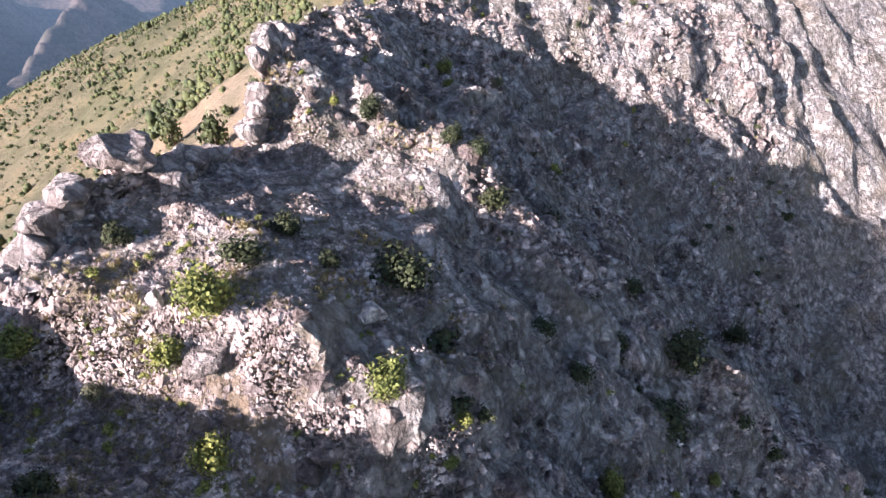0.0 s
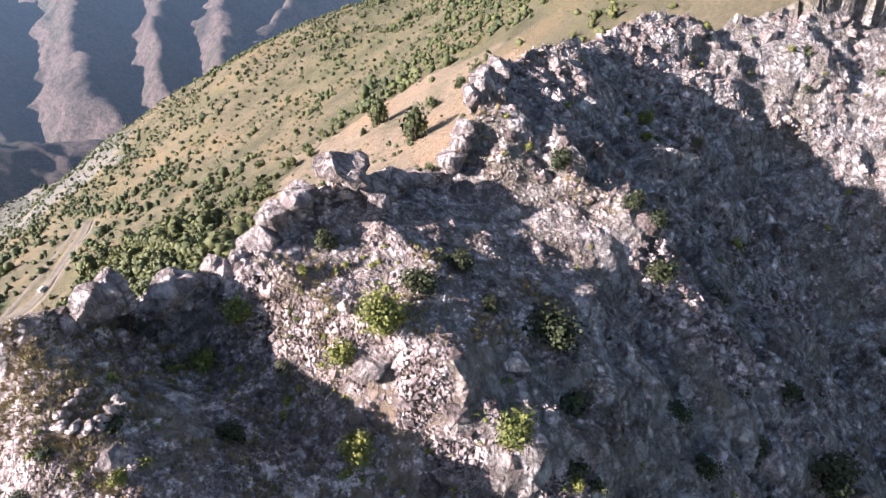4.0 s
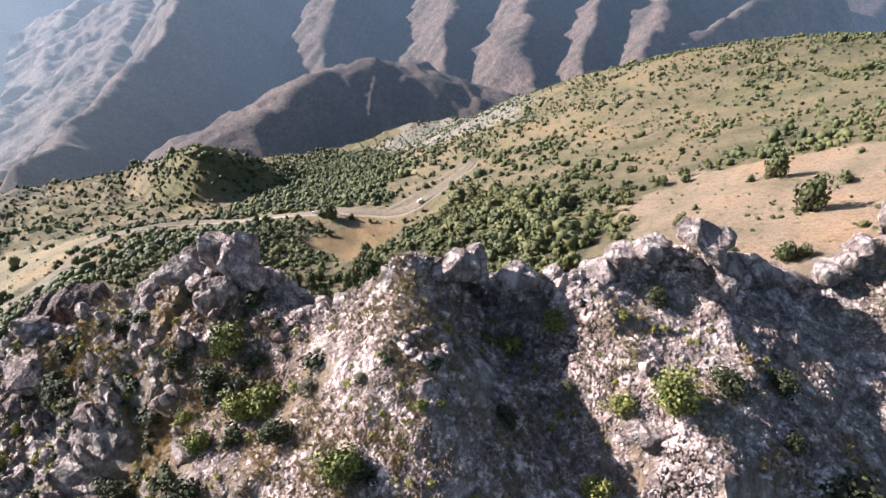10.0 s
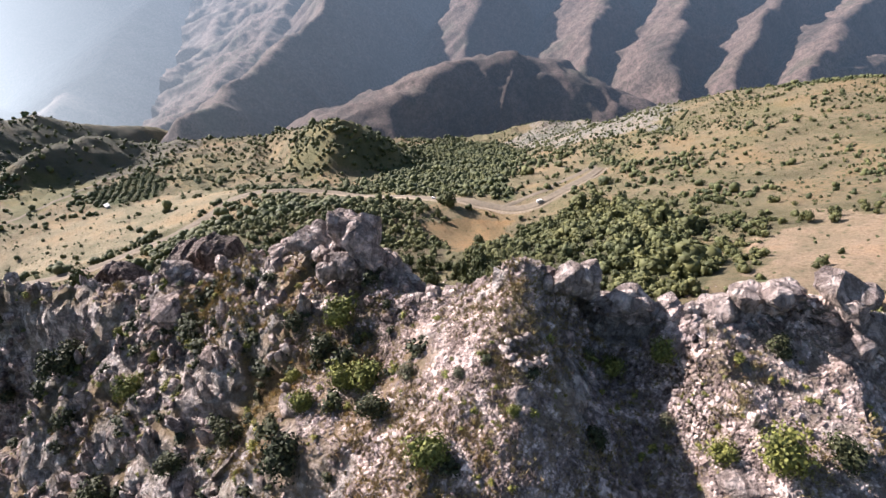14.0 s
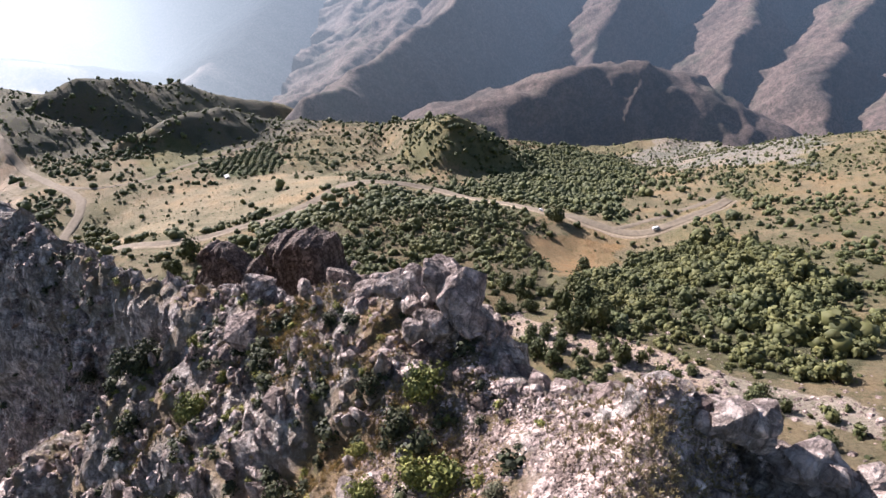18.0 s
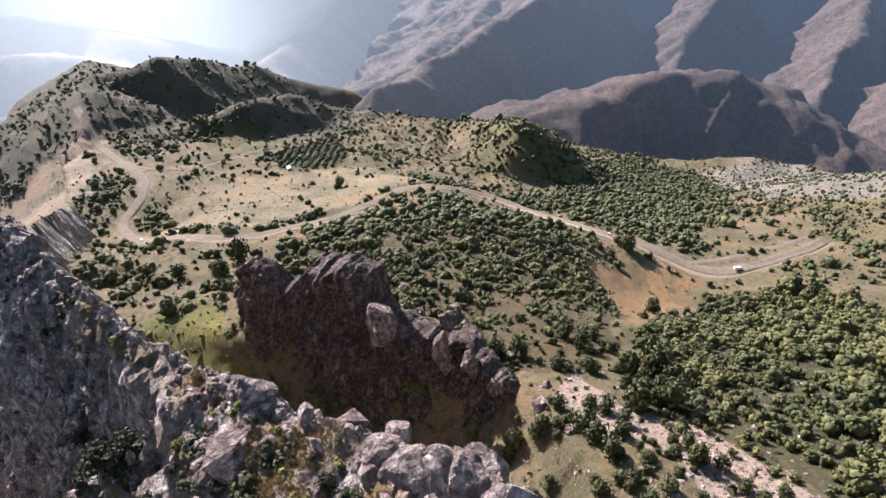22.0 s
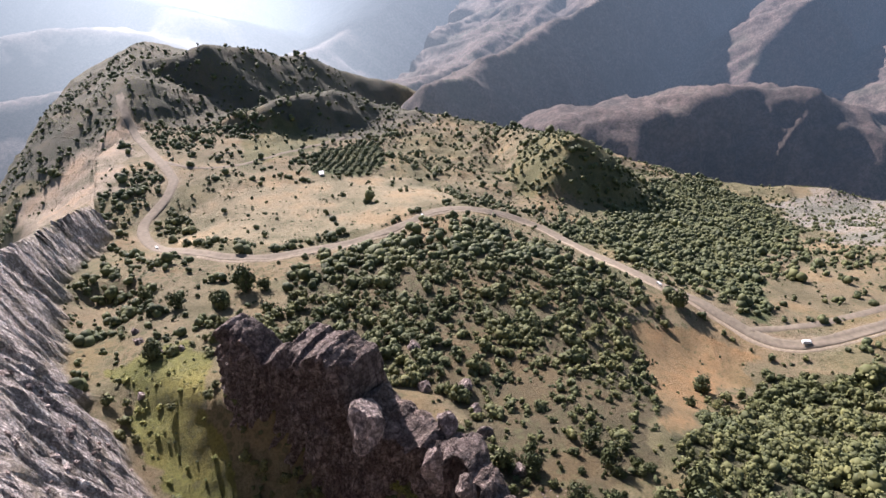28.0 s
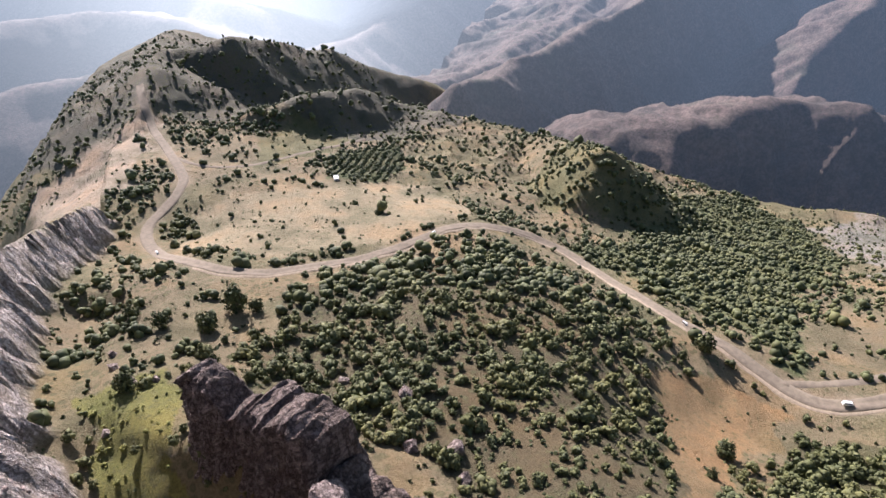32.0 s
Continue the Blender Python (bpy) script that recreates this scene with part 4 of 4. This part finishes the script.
def trunk_shape(seed, height=0.7, wide=0.09):
    """A tapered trunk with three limbs, for a crown of unit radius."""
    r = np.random.default_rng(seed)
    co, faces = [], []
    limbs = [((0, 0, -0.25), (r.uniform(-0.08, 0.08), r.uniform(-0.08, 0.08), height), wide)]
    for k in range(3):
        a = 2.1 * k + r.uniform(0, 1)
        limbs.append(((0, 0, height * 0.45), (0.42 * math.cos(a), 0.42 * math.sin(a), height * 1.35), wide * 0.55))
    for a, b, w in limbs:
        base = len(co)
        for p, f in ((a, 1.0), (b, 0.45)):
            co += [(p[0] + w * f * math.cos(t), p[1] + w * f * math.sin(t), p[2]) for t in np.arange(6) * math.pi / 3]
        for k in range(6):
            n = (k + 1) % 6
            faces += [(base + k, base + n, base + 6 + n), (base + k, base + 6 + n, base + 6 + k)]
    return np.array(co), np.array(faces)


def plant(name, crown, trunk, leaf_mat, label, category, group=""):
    root = tagged(new(name), label, category, group)
    part("crown", mesh_of("crown", *crown, leaf_mat), root)
    part("trunk" if category == "tree" else "stem", mesh_of("trunk", *trunk, BARK), root)
    return root


def put(root, used, x, y, size, tall=1.0):
    """Place a plant: the model itself first, copies after that."""
    m = pose(x, y, ground_at(x, y)[0] - 0.12 * size, 0, 0, rng.uniform(0, 360)) @ Matrix.Diagonal((size, size * rng.uniform(0.85, 1.15), size * tall, 1))
    if root.name in used:
        return copy_thing(root, m)
    used.add(root.name)
    root.matrix_basis = m
    return root


used = set()
BRIGHT = [plant("bush", crown_shape(500 + k, 1300, 0.045, 13, 0.95, 0.4), trunk_shape(510 + k), LEAF_BRIGHT, "bright yellow-green oak bush growing among limestone", "bush", "green bushes on the ridge") for k in range(3)]
DULL = [plant("bush", crown_shape(520 + k, 1200, 0.045, 12, 0.8, 0.4), trunk_shape(530 + k), LEAF_SHADED, "olive scrub bush between rocks, its leaves darkened for shade", "bush", "dark bushes on the ridge") for k in range(3)]
GREY = [plant("bush", crown_shape(540 + k, 1000, 0.042, 10, 0.7, 0.4), trunk_shape(550 + k), LEAF_DRY, "dry grey-green thorn bush on scree", "bush", "grey bushes on the ridge") for k in range(2)]
# x, y, radius, kind (0 bright, 1 dull, 2 grey): near shoulder
for x, y, r, kind in [(-12.4, 23.2, 1.5, 0), (-1.8, 25.0, 1.6, 0), (8.4, 23.4, 1.3, 0), (12.7, 24.2, 0.8, 0), (12, 22, 0.8, 0), (10.9, 19.8, 1.0, 0), (-0.6, 18.5, 1.1, 0), (25.3, 28.5, 2.2, 0), (0.5, 33.6, 1.4, 1),
                      (8.1, 32.4, 2.2, 1), (18.9, 36, 1.6, 1), (26.7, 40, 1.3, 1), (31.3, 36.3, 2.3, 1), (34.9, 42.5, 2.0, 1), (9.8, 74, 1.9, 0), (10.6, 70, 1.3, 0), (16.5, 74.7, 1.2, 2), (4.2, 50, 0.9, 1)]:
    put((BRIGHT, DULL, GREY)[kind][rng.integers(0, 2)], used, x, y, 0.25 + 0.75 * r, 1.0)
for x, y, r, kind in [(6, 51, 0.8, 1), (1, 50.2, 0.7, 0), (11.5, 48.5, 0.9, 1), (13.8, 48.1, 1.0, 1), (20.8, 50.9, 1.4, 1), (15.1, 45.8, 1.2, 1), (-0.8, 28.9, 1.0, 1), (4, 30.7, 0.7, 1), (22.1, 33.9, 1.0, 1),
                      (37.1, 33.9, 1.2, 0), (-9.1, 30.3, 0.7, 1), (29.6, 46.7, 0.9, 1), (51.6, 62.5, 1.6, 1), (-7.9, 21.2, 0.8, 2), (-15.2, 18.6, 1.0, 2), (-13.8, 20.1, 0.8, 0), (-3.8, 22.8, 0.9, 0), (-7.6, 15.6, 0.8, 1)]:
    put((BRIGHT, DULL, GREY)[kind][rng.integers(0, 2)], used, x, y, 0.25 + 0.75 * r, 1.0)
# the south-western face
for x, y, r, kind in [(-16.6, -7.4, 2.2, 1), (-21.1, 0.7, 1.5, 0), (-29.4, -0.6, 1.7, 0), (-40.7, -18.2, 1.7, 1), (-51, -36.7, 2.2, 1), (-41.8, -26.9, 1.6, 0), (-24.9, -13.3, 1.4, 1), (-26.3, -6.1, 1.1, 0),
                      (-26.7, -2.9, 1.1, 1), (-21.2, -5.4, 0.9, 0), (-13.7, 7, 0.9, 2), (-18.1, 3.8, 1.0, 2), (-30.4, -31.4, 2.5, 1), (-8.9, 9.5, 0.6, 0), (-8.5, 3.4, 1.4, 0), (-52.5, -44.1, 2.2, 1),
                      (-42.1, -37.1, 1.7, 1), (-49.7, -29.7, 1.6, 0), (-25.1, -20, 1.3, 1), (-16.2, 0.4, 1.0, 1), (-31.1, -5.3, 1.1, 1), (-22.0, -1.6, 1.4, 0)]:
    put((BRIGHT, DULL, GREY)[kind][rng.integers(0, 2)], used, x, y, 0.45 + 0.6 * r, 1.15)
for x, y, r, kind in [(-53.7, -48.1, 1.9, 1), (-48.9, -38.7, 2.1, 1), (-39.8, -27.1, 1.9, 0), (-38.5, -17.7, 1.4, 0), (-60, -54.1, 1.4, 1), (-43.4, -24.2, 1.2, 0), (-41.5, -10.2, 0.7, 1), (-32.6, -10.5, 0.9, 0),
                      (-38.7, -14.4, 0.7, 1), (-98, 0, 2.0, 0), (-95, -6, 1.8, 0), (-91, 2, 1.6, 1), (-88, 8, 1.8, 1), (-112, -15.5, 2.0, 0), (-110.5, -13.5, 1.6, 0), (-113, -17.5, 1.5, 0)]:
    put((BRIGHT, DULL, GREY)[kind][rng.integers(0, 2)], used, x, y, 0.45 + 0.6 * r, 1.1)

LOW = {"bright": [crown_shape(560 + k, 130, 0.085, 6, 0.9, 0.5) for k in range(4)], "dull": [crown_shape(570 + k, 130, 0.095, 8, 0.95, 0.78) for k in range(6)], "far": [crown_shape(590 + k, 10, 0.17, 3, 0.95, 1.2) for k in range(6)], "small": [crown_shape(580 + k, 8, 0.36, 1, 0.8, 1.1) for k in range(6)]}


def face_plants(x, y):
    _, rock, s, _ = land(x, y, False, True)
    return np.where((s < -1) & (s > -70), 0.25 + 0.75 * step(0.0, 0.5, fbm(x / 11, y / 11, 3, 181)), 0) * rock


spots = np.concatenate([strewn(2100, (-105, 70, -110, 110), face_plants), strewn(1500, (-75, -12, -66, 8), face_plants)])
rng.shuffle(spots)
half = len(spots) // 2
scatter("scrub", LOW["bright"], spots[:half], rng.lognormal(-0.75, 0.38, half), LEAF_BRIGHT, "low yellow-green scrub scattered over the rock face", "scrub", 0.1, 0.8, False)
scatter("scrub", LOW["bright"], spots[half:], rng.lognormal(-0.35, 0.42, len(spots) - half), LEAF_SHADED, "low scrub scattered over the rock face, darkened for shade", "scrub", 0.1, 0.8, False)


spots = strewn(1100, (-20, 14, 6, 34), lambda x, y: 0.4 * (shoulder(x, y) > 0) * step(-0.1, 0.4, fbm(x / 6, y / 6, 3, 185)))
scatter("scrub", LOW["bright"], spots, rng.lognormal(-1.15, 0.35, len(spots)), LEAF_BRIGHT, "low yellow-green scrub between the stones of the shoulder", "scrub", 0.1, 0.7, False)
spots = strewn(900, (-160, -80, -120, -30), lambda x, y: inside(x, y, GREEN, 4) * (0.25 + 0.75 * step(0.0, 0.4, fbm(x / 7, y / 7, 3, 187))))
scatter("scrub", LOW["dull"], spots, rng.lognormal(-0.5, 0.35, len(spots)), LEAF_BRIGHT, "low green scrub in the grassy gully", "scrub", 0.1, 0.8, False)


def tuft(seed):
    r = np.random.default_rng(seed)
    a, co = r.uniform(0, 6.3, 9), []
    for t in a:
        b, w = np.array((math.cos(t), math.sin(t))) * r.uniform(0.1, 0.6), r.uniform(0.06, 0.14)
        co += [(b[0] * 0.4 - w, b[1] * 0.4, 0), (b[0] * 0.4 + w, b[1] * 0.4, 0), (b[0] * 1.6, b[1] * 1.6, r.uniform(0.5, 1.0))]
    return np.array(co), np.arange(27).reshape(-1, 3)


spots = strewn(230000, (-60, 40, -40, 56), lambda x, y: shoulder(x, y) * step(-0.1, 0.4, fbm(x / 7 + 9, y / 7, 3, 191)) + 0.3 * (np.hypot(x + 21, y - 13) < 6) + 0.25 * (np.hypot(x + 40, y + 8) < 9))
scatter("dry_grass", [tuft(600 + k) for k in range(5)], spots, rng.uniform(0.2, 0.5, len(spots)), GRASS, "dry straw-coloured grass between the stones", "grass", 0.02, 1.0, False)

# trees of the valley
def thick(x, y):
    """Trees to a square metre."""
    _, rock, s, _ = land(x, y, False, True)
    patch = fbm(x / 38, y / 38, 4, 201)
    d = 0.008 + 0.045 * step(-0.2, 0.45, patch)
    for corners, much, soft in ((MEADOW, 0.0022, 6), (CLEARING, 0.0012, 8), (FIELD, 0.0004, 3), (WOOD_HILL, 0.11, 8), (WOOD_NEAR, 0.19, 6), (WOOD_LOW, 0.10, 9), (WHITE, 0.03, 14), (GREEN, 0.003, 4),
                                (BARE_HILL, 0.0005, 8), (ORCHARD, 0.0, 2), (TERRACE, 0.004, 4), (SHADE_HILL, 0.011, 8), (CONE, 0.04, 6)):
        f = inside(x, y, corners, soft)
        d = d * (1 - f) + f * much * (0.55 + 0.45 * step(-0.4, 0.3, patch) if much > 0.02 else 1)
    road, _, _ = polyline(x, y, ROAD)
    return np.where(((s > 3) | (x < -300)) & (rock < 0.35) & (np.abs(road) > 6.5), d, 0)


spots = strewn(150000, (-700, 10, -460, 470), lambda x, y: thick(x, y) / 0.195)
sizes = rng.lognormal(0.40, 0.32, len(spots))
far_tree = np.min([np.hypot(spots[:, 0] - x, spots[:, 1] - y) for x, y in ((0, 20), (-35, 15), (-75, 20), (-110, 25))], axis=0)
sizes = sizes * (1 - 0.35 * step(130, 230, spots[:, 1])) * (0.65 + 0.35 * step(35, 70, far_tree))
sizes = sizes * (1 + 0.45 * inside(spots[:, 0], spots[:, 1], WOOD_NEAR, 4)) * (1 + 0.2 * inside(spots[:, 0], spots[:, 1], WOOD_HILL, 4))
order = np.argsort(far_tree)
OAKS = [plant("tree", crown_shape(620 + k, 520, 0.075, 12, 0.95, 0.4), trunk_shape(630 + k), LEAF, "small dark green oak on the dry hillside", "tree", "oaks of the valley") for k in range(5)]
for n in order[:170]:
    put(OAKS[rng.integers(0, 5)], used, *spots[n], sizes[n], rng.uniform(0.95, 1.3))
for x, y, r in [(-185.6, 65.3, 2.9), (-176.6, -129.9, 2.6), (-155.5, -70.1, 3.0), (-158.2, -83.3, 2.4), (-175.9, -99.6, 3.0), (-179, -103, 2.6), (-189.6, -97.6, 3.2), (-193, -92, 2.8), (-173.8, -115.9, 3.0),
                (-143.4, -100, 2.6), (-228.9, 57, 4.2), (-233, 52, 3.6), (-236.6, 64.5, 3.6), (-150.8, 36.5, 2.8), (-170.3, 57.7, 2.8), (-67.8, 134.5, 3.4), (-64, 137, 3.0), (-42.3, 115.3, 3.2), (-29.7, 94.8, 2.9),
                (-31.5, 92.5, 2.4), (-11.5, 40.2, 1.8), (-65.6, 112.2, 2.4), (-41, 141.2, 3.6), (-37, 143, 3.0), (-45.8, 110.6, 1.2), (-61.1, 100.5, 1.7), (-84, 40, 1.5), (-78, 44, 1.4), (-70, 38, 1.2)]:
    put(OAKS[rng.integers(0, 5)], used, x, y, r if x < -100 else 0.75 * r, 1.15)
for k in range(90):
    f, off = rng.uniform(), rng.uniform(9, 34)
    x, y = -98 + 66 * f - 0.62 * off + 14, 2 + 58 * f + 0.6 * off
    if land(np.array([x]), np.array([y]), False, True)[2][0] > 5:
        put(OAKS[rng.integers(0, 5)], used, x, y, rng.uniform(0.8, 1.7), 1.0)
rest = order[170:]
mid, beyond = rest[:2600], rest[2600:]
scatter("woodland", LOW["dull"], spots[mid], sizes[mid], LEAF, "dark green oaks and scrub on the slope below the crag", "trees", 0.12, 1.1, False, True)
scatter("woodland", LOW["far"], spots[beyond], sizes[beyond] * 1.1, LEAF, "scattered dark green oaks and scrub over the valley", "trees", 0.12, 1.1, False, True)
low = strewn(90000, (-700, 0, -460, 460), lambda x, y: 0.05 + 0.30 * np.minimum(thick(x, y) / 0.05, 1.2) + 0.25 * step(0.1, 0.6, fbm(x / 16, y / 16, 3, 221)) * (thick(x, y) > 0))
_, stony, off, _ = land(low[:, 0], low[:, 1], False, True)
road_off, _, _ = polyline(low[:, 0], low[:, 1], ROAD)
low = low[((off > 3) | (low[:, 0] < -300)) & (stony < 0.4) & (np.abs(road_off) > 5.5)]
scatter("low_scrub", LOW["small"], low, rng.lognormal(-0.35, 0.35, len(low)), LEAF, "low olive scrub dotted over dry ground", "scrub", 0.1, 0.8, False)
rows = np.array([(-404 + 6.2 * a + 2.5 * b, -160 + 1.0 * a + 5.6 * b) for a in range(-10, 10) for b in range(-1, 10)], float)
rows = rows[(inside(rows[:, 0], rows[:, 1], ORCHARD, 0.1) > 0)] + rng.normal(0, 0.5, (1, 2))
scatter("orchard", LOW["dull"], rows, rng.uniform(2.0, 2.7, len(rows)), LEAF, "orchard of green trees planted in rows", "trees", 0.12, 1.0, False)

# ---- vehicles and a hut ----
WHITE_PAINT = plain("white_paint", (0.78, 0.78, 0.76), 0.35, 0.04)
GLASS = plain("dark_glass", (0.03, 0.035, 0.04), 0.08, 0.1)
RUBBER, STEEL = plain("rubber", (0.03, 0.03, 0.03), 0.9), plain("steel_rim", (0.45, 0.45, 0.46), 0.35, 0.1, metal=1.0)
PLASTER, TIN = plain("white_plaster", (0.72, 0.7, 0.66), 0.9, 0.12, 0.8), plain("grey_sheet_roof", (0.4, 0.4, 0.4), 0.5, 0.15, 1.0)


def box(name, size, at, mat, bevel=0.08, top=1.0):
    bm = bmesh.new()
    bmesh.ops.create_cube(bm, size=1.0)
    for v in bm.verts:
        f = top if v.co.z > 0 else 1.0
        v.co = Vector((v.co.x * size[0] * f + at[0], v.co.y * size[1] * (0.5 + 0.5 * f) + at[1], v.co.z * size[2] + at[2]))
    bmesh.ops.bevel(bm, geom=bm.edges[:], offset=bevel, segments=2, affect="EDGES")
    me = bpy.data.meshes.new(name)
    bm.to_mesh(me), bm.free()
    me.materials.append(mat)
    return me


def disc(name, radius, width, mat):
    bm = bmesh.new()
    bmesh.ops.create_cone(bm, cap_ends=True, segments=16, radius1=radius, radius2=radius, depth=width)
    bmesh.ops.bevel(bm, geom=[e for e in bm.edges if len(e.link_faces) == 2 and e.calc_face_angle(0) > 1], offset=width * 0.2, segments=2, affect="EDGES")
    me = bpy.data.meshes.new(name)
    bm.to_mesh(me), bm.free()
    me.materials.append(mat)
    return me


def minibus():
    root = tagged(new("minibus"), "white minibus standing on the dirt road", "minibus", "vehicles on the road")
    part("body", box("body", (5.0, 1.9, 1.1), (0, 0, 0.85), WHITE_PAINT, 0.12), root)
    part("cabin", box("cabin", (4.4, 1.8, 0.85), (-0.2, 0, 1.75), WHITE_PAINT, 0.12, 0.9), root)
    for side in (-1, 1):
        part("window", box("window", (3.4, 0.06, 0.5), (-0.3, side * 0.88, 1.75), GLASS, 0.02), root, "dark side window")
        for x in (-1.55, 1.55):
            wheel = part("wheel", disc("tyre", 0.36, 0.24, RUBBER), root)
            wheel.location, wheel.rotation_euler = (x, side * 0.85, 0.36), (math.pi / 2, 0, 0)
            rim = part("rim", disc("rim", 0.2, 0.26, STEEL), wheel)
        part("headlight", box("headlight", (0.08, 0.3, 0.2), (2.5, side * 0.65, 0.95), GLASS, 0.02), root)
    part("windscreen", box("windscreen", (0.08, 1.5, 0.6), (1.93, 0, 1.75), GLASS, 0.02), root, "dark windscreen")
    return root


bus, seen = minibus(), False
for x, y in [(-221.5, 109.5), (-254.5, 61), (-279.5, -53.5), (-236, -175)]:
    n = int(np.argmin(np.hypot(road_line[:, 0] - x, road_line[:, 1] - y)))
    way = road_line[n + 1] - road_line[n - 1]
    m = pose(road_line[n, 0], road_line[n, 1], ground_at(*road_line[n])[0] + 0.6, 0, 0, math.degrees(math.atan2(way[1], way[0]))) @ Matrix.Scale(0.68, 4)
    if seen:
        copy_thing(bus, m)
    else:
        bus.matrix_basis, seen = m, True
for x, y, size in ((-352, -138, 2.6), (-655, -44, 4.5)):
    hut = tagged(new("hut"), "small white plastered hut beside trees", "hut")
    part("wall", box("wall", (size * 1.4, size, size * 0.7), (0, 0, size * 0.35), PLASTER, 0.03), hut)
    part("roof", box("roof", (size * 1.6, size * 1.2, 0.2), (0, 0, size * 0.72), TIN, 0.03), hut)
    part("door", box("door", (0.06, size * 0.25, size * 0.5), (size * 0.7, 0, size * 0.25), GLASS, 0.02), hut)
    hut.matrix_basis = pose(x, y, ground_at(x, y)[0] - 0.1, 0, 0, 30)
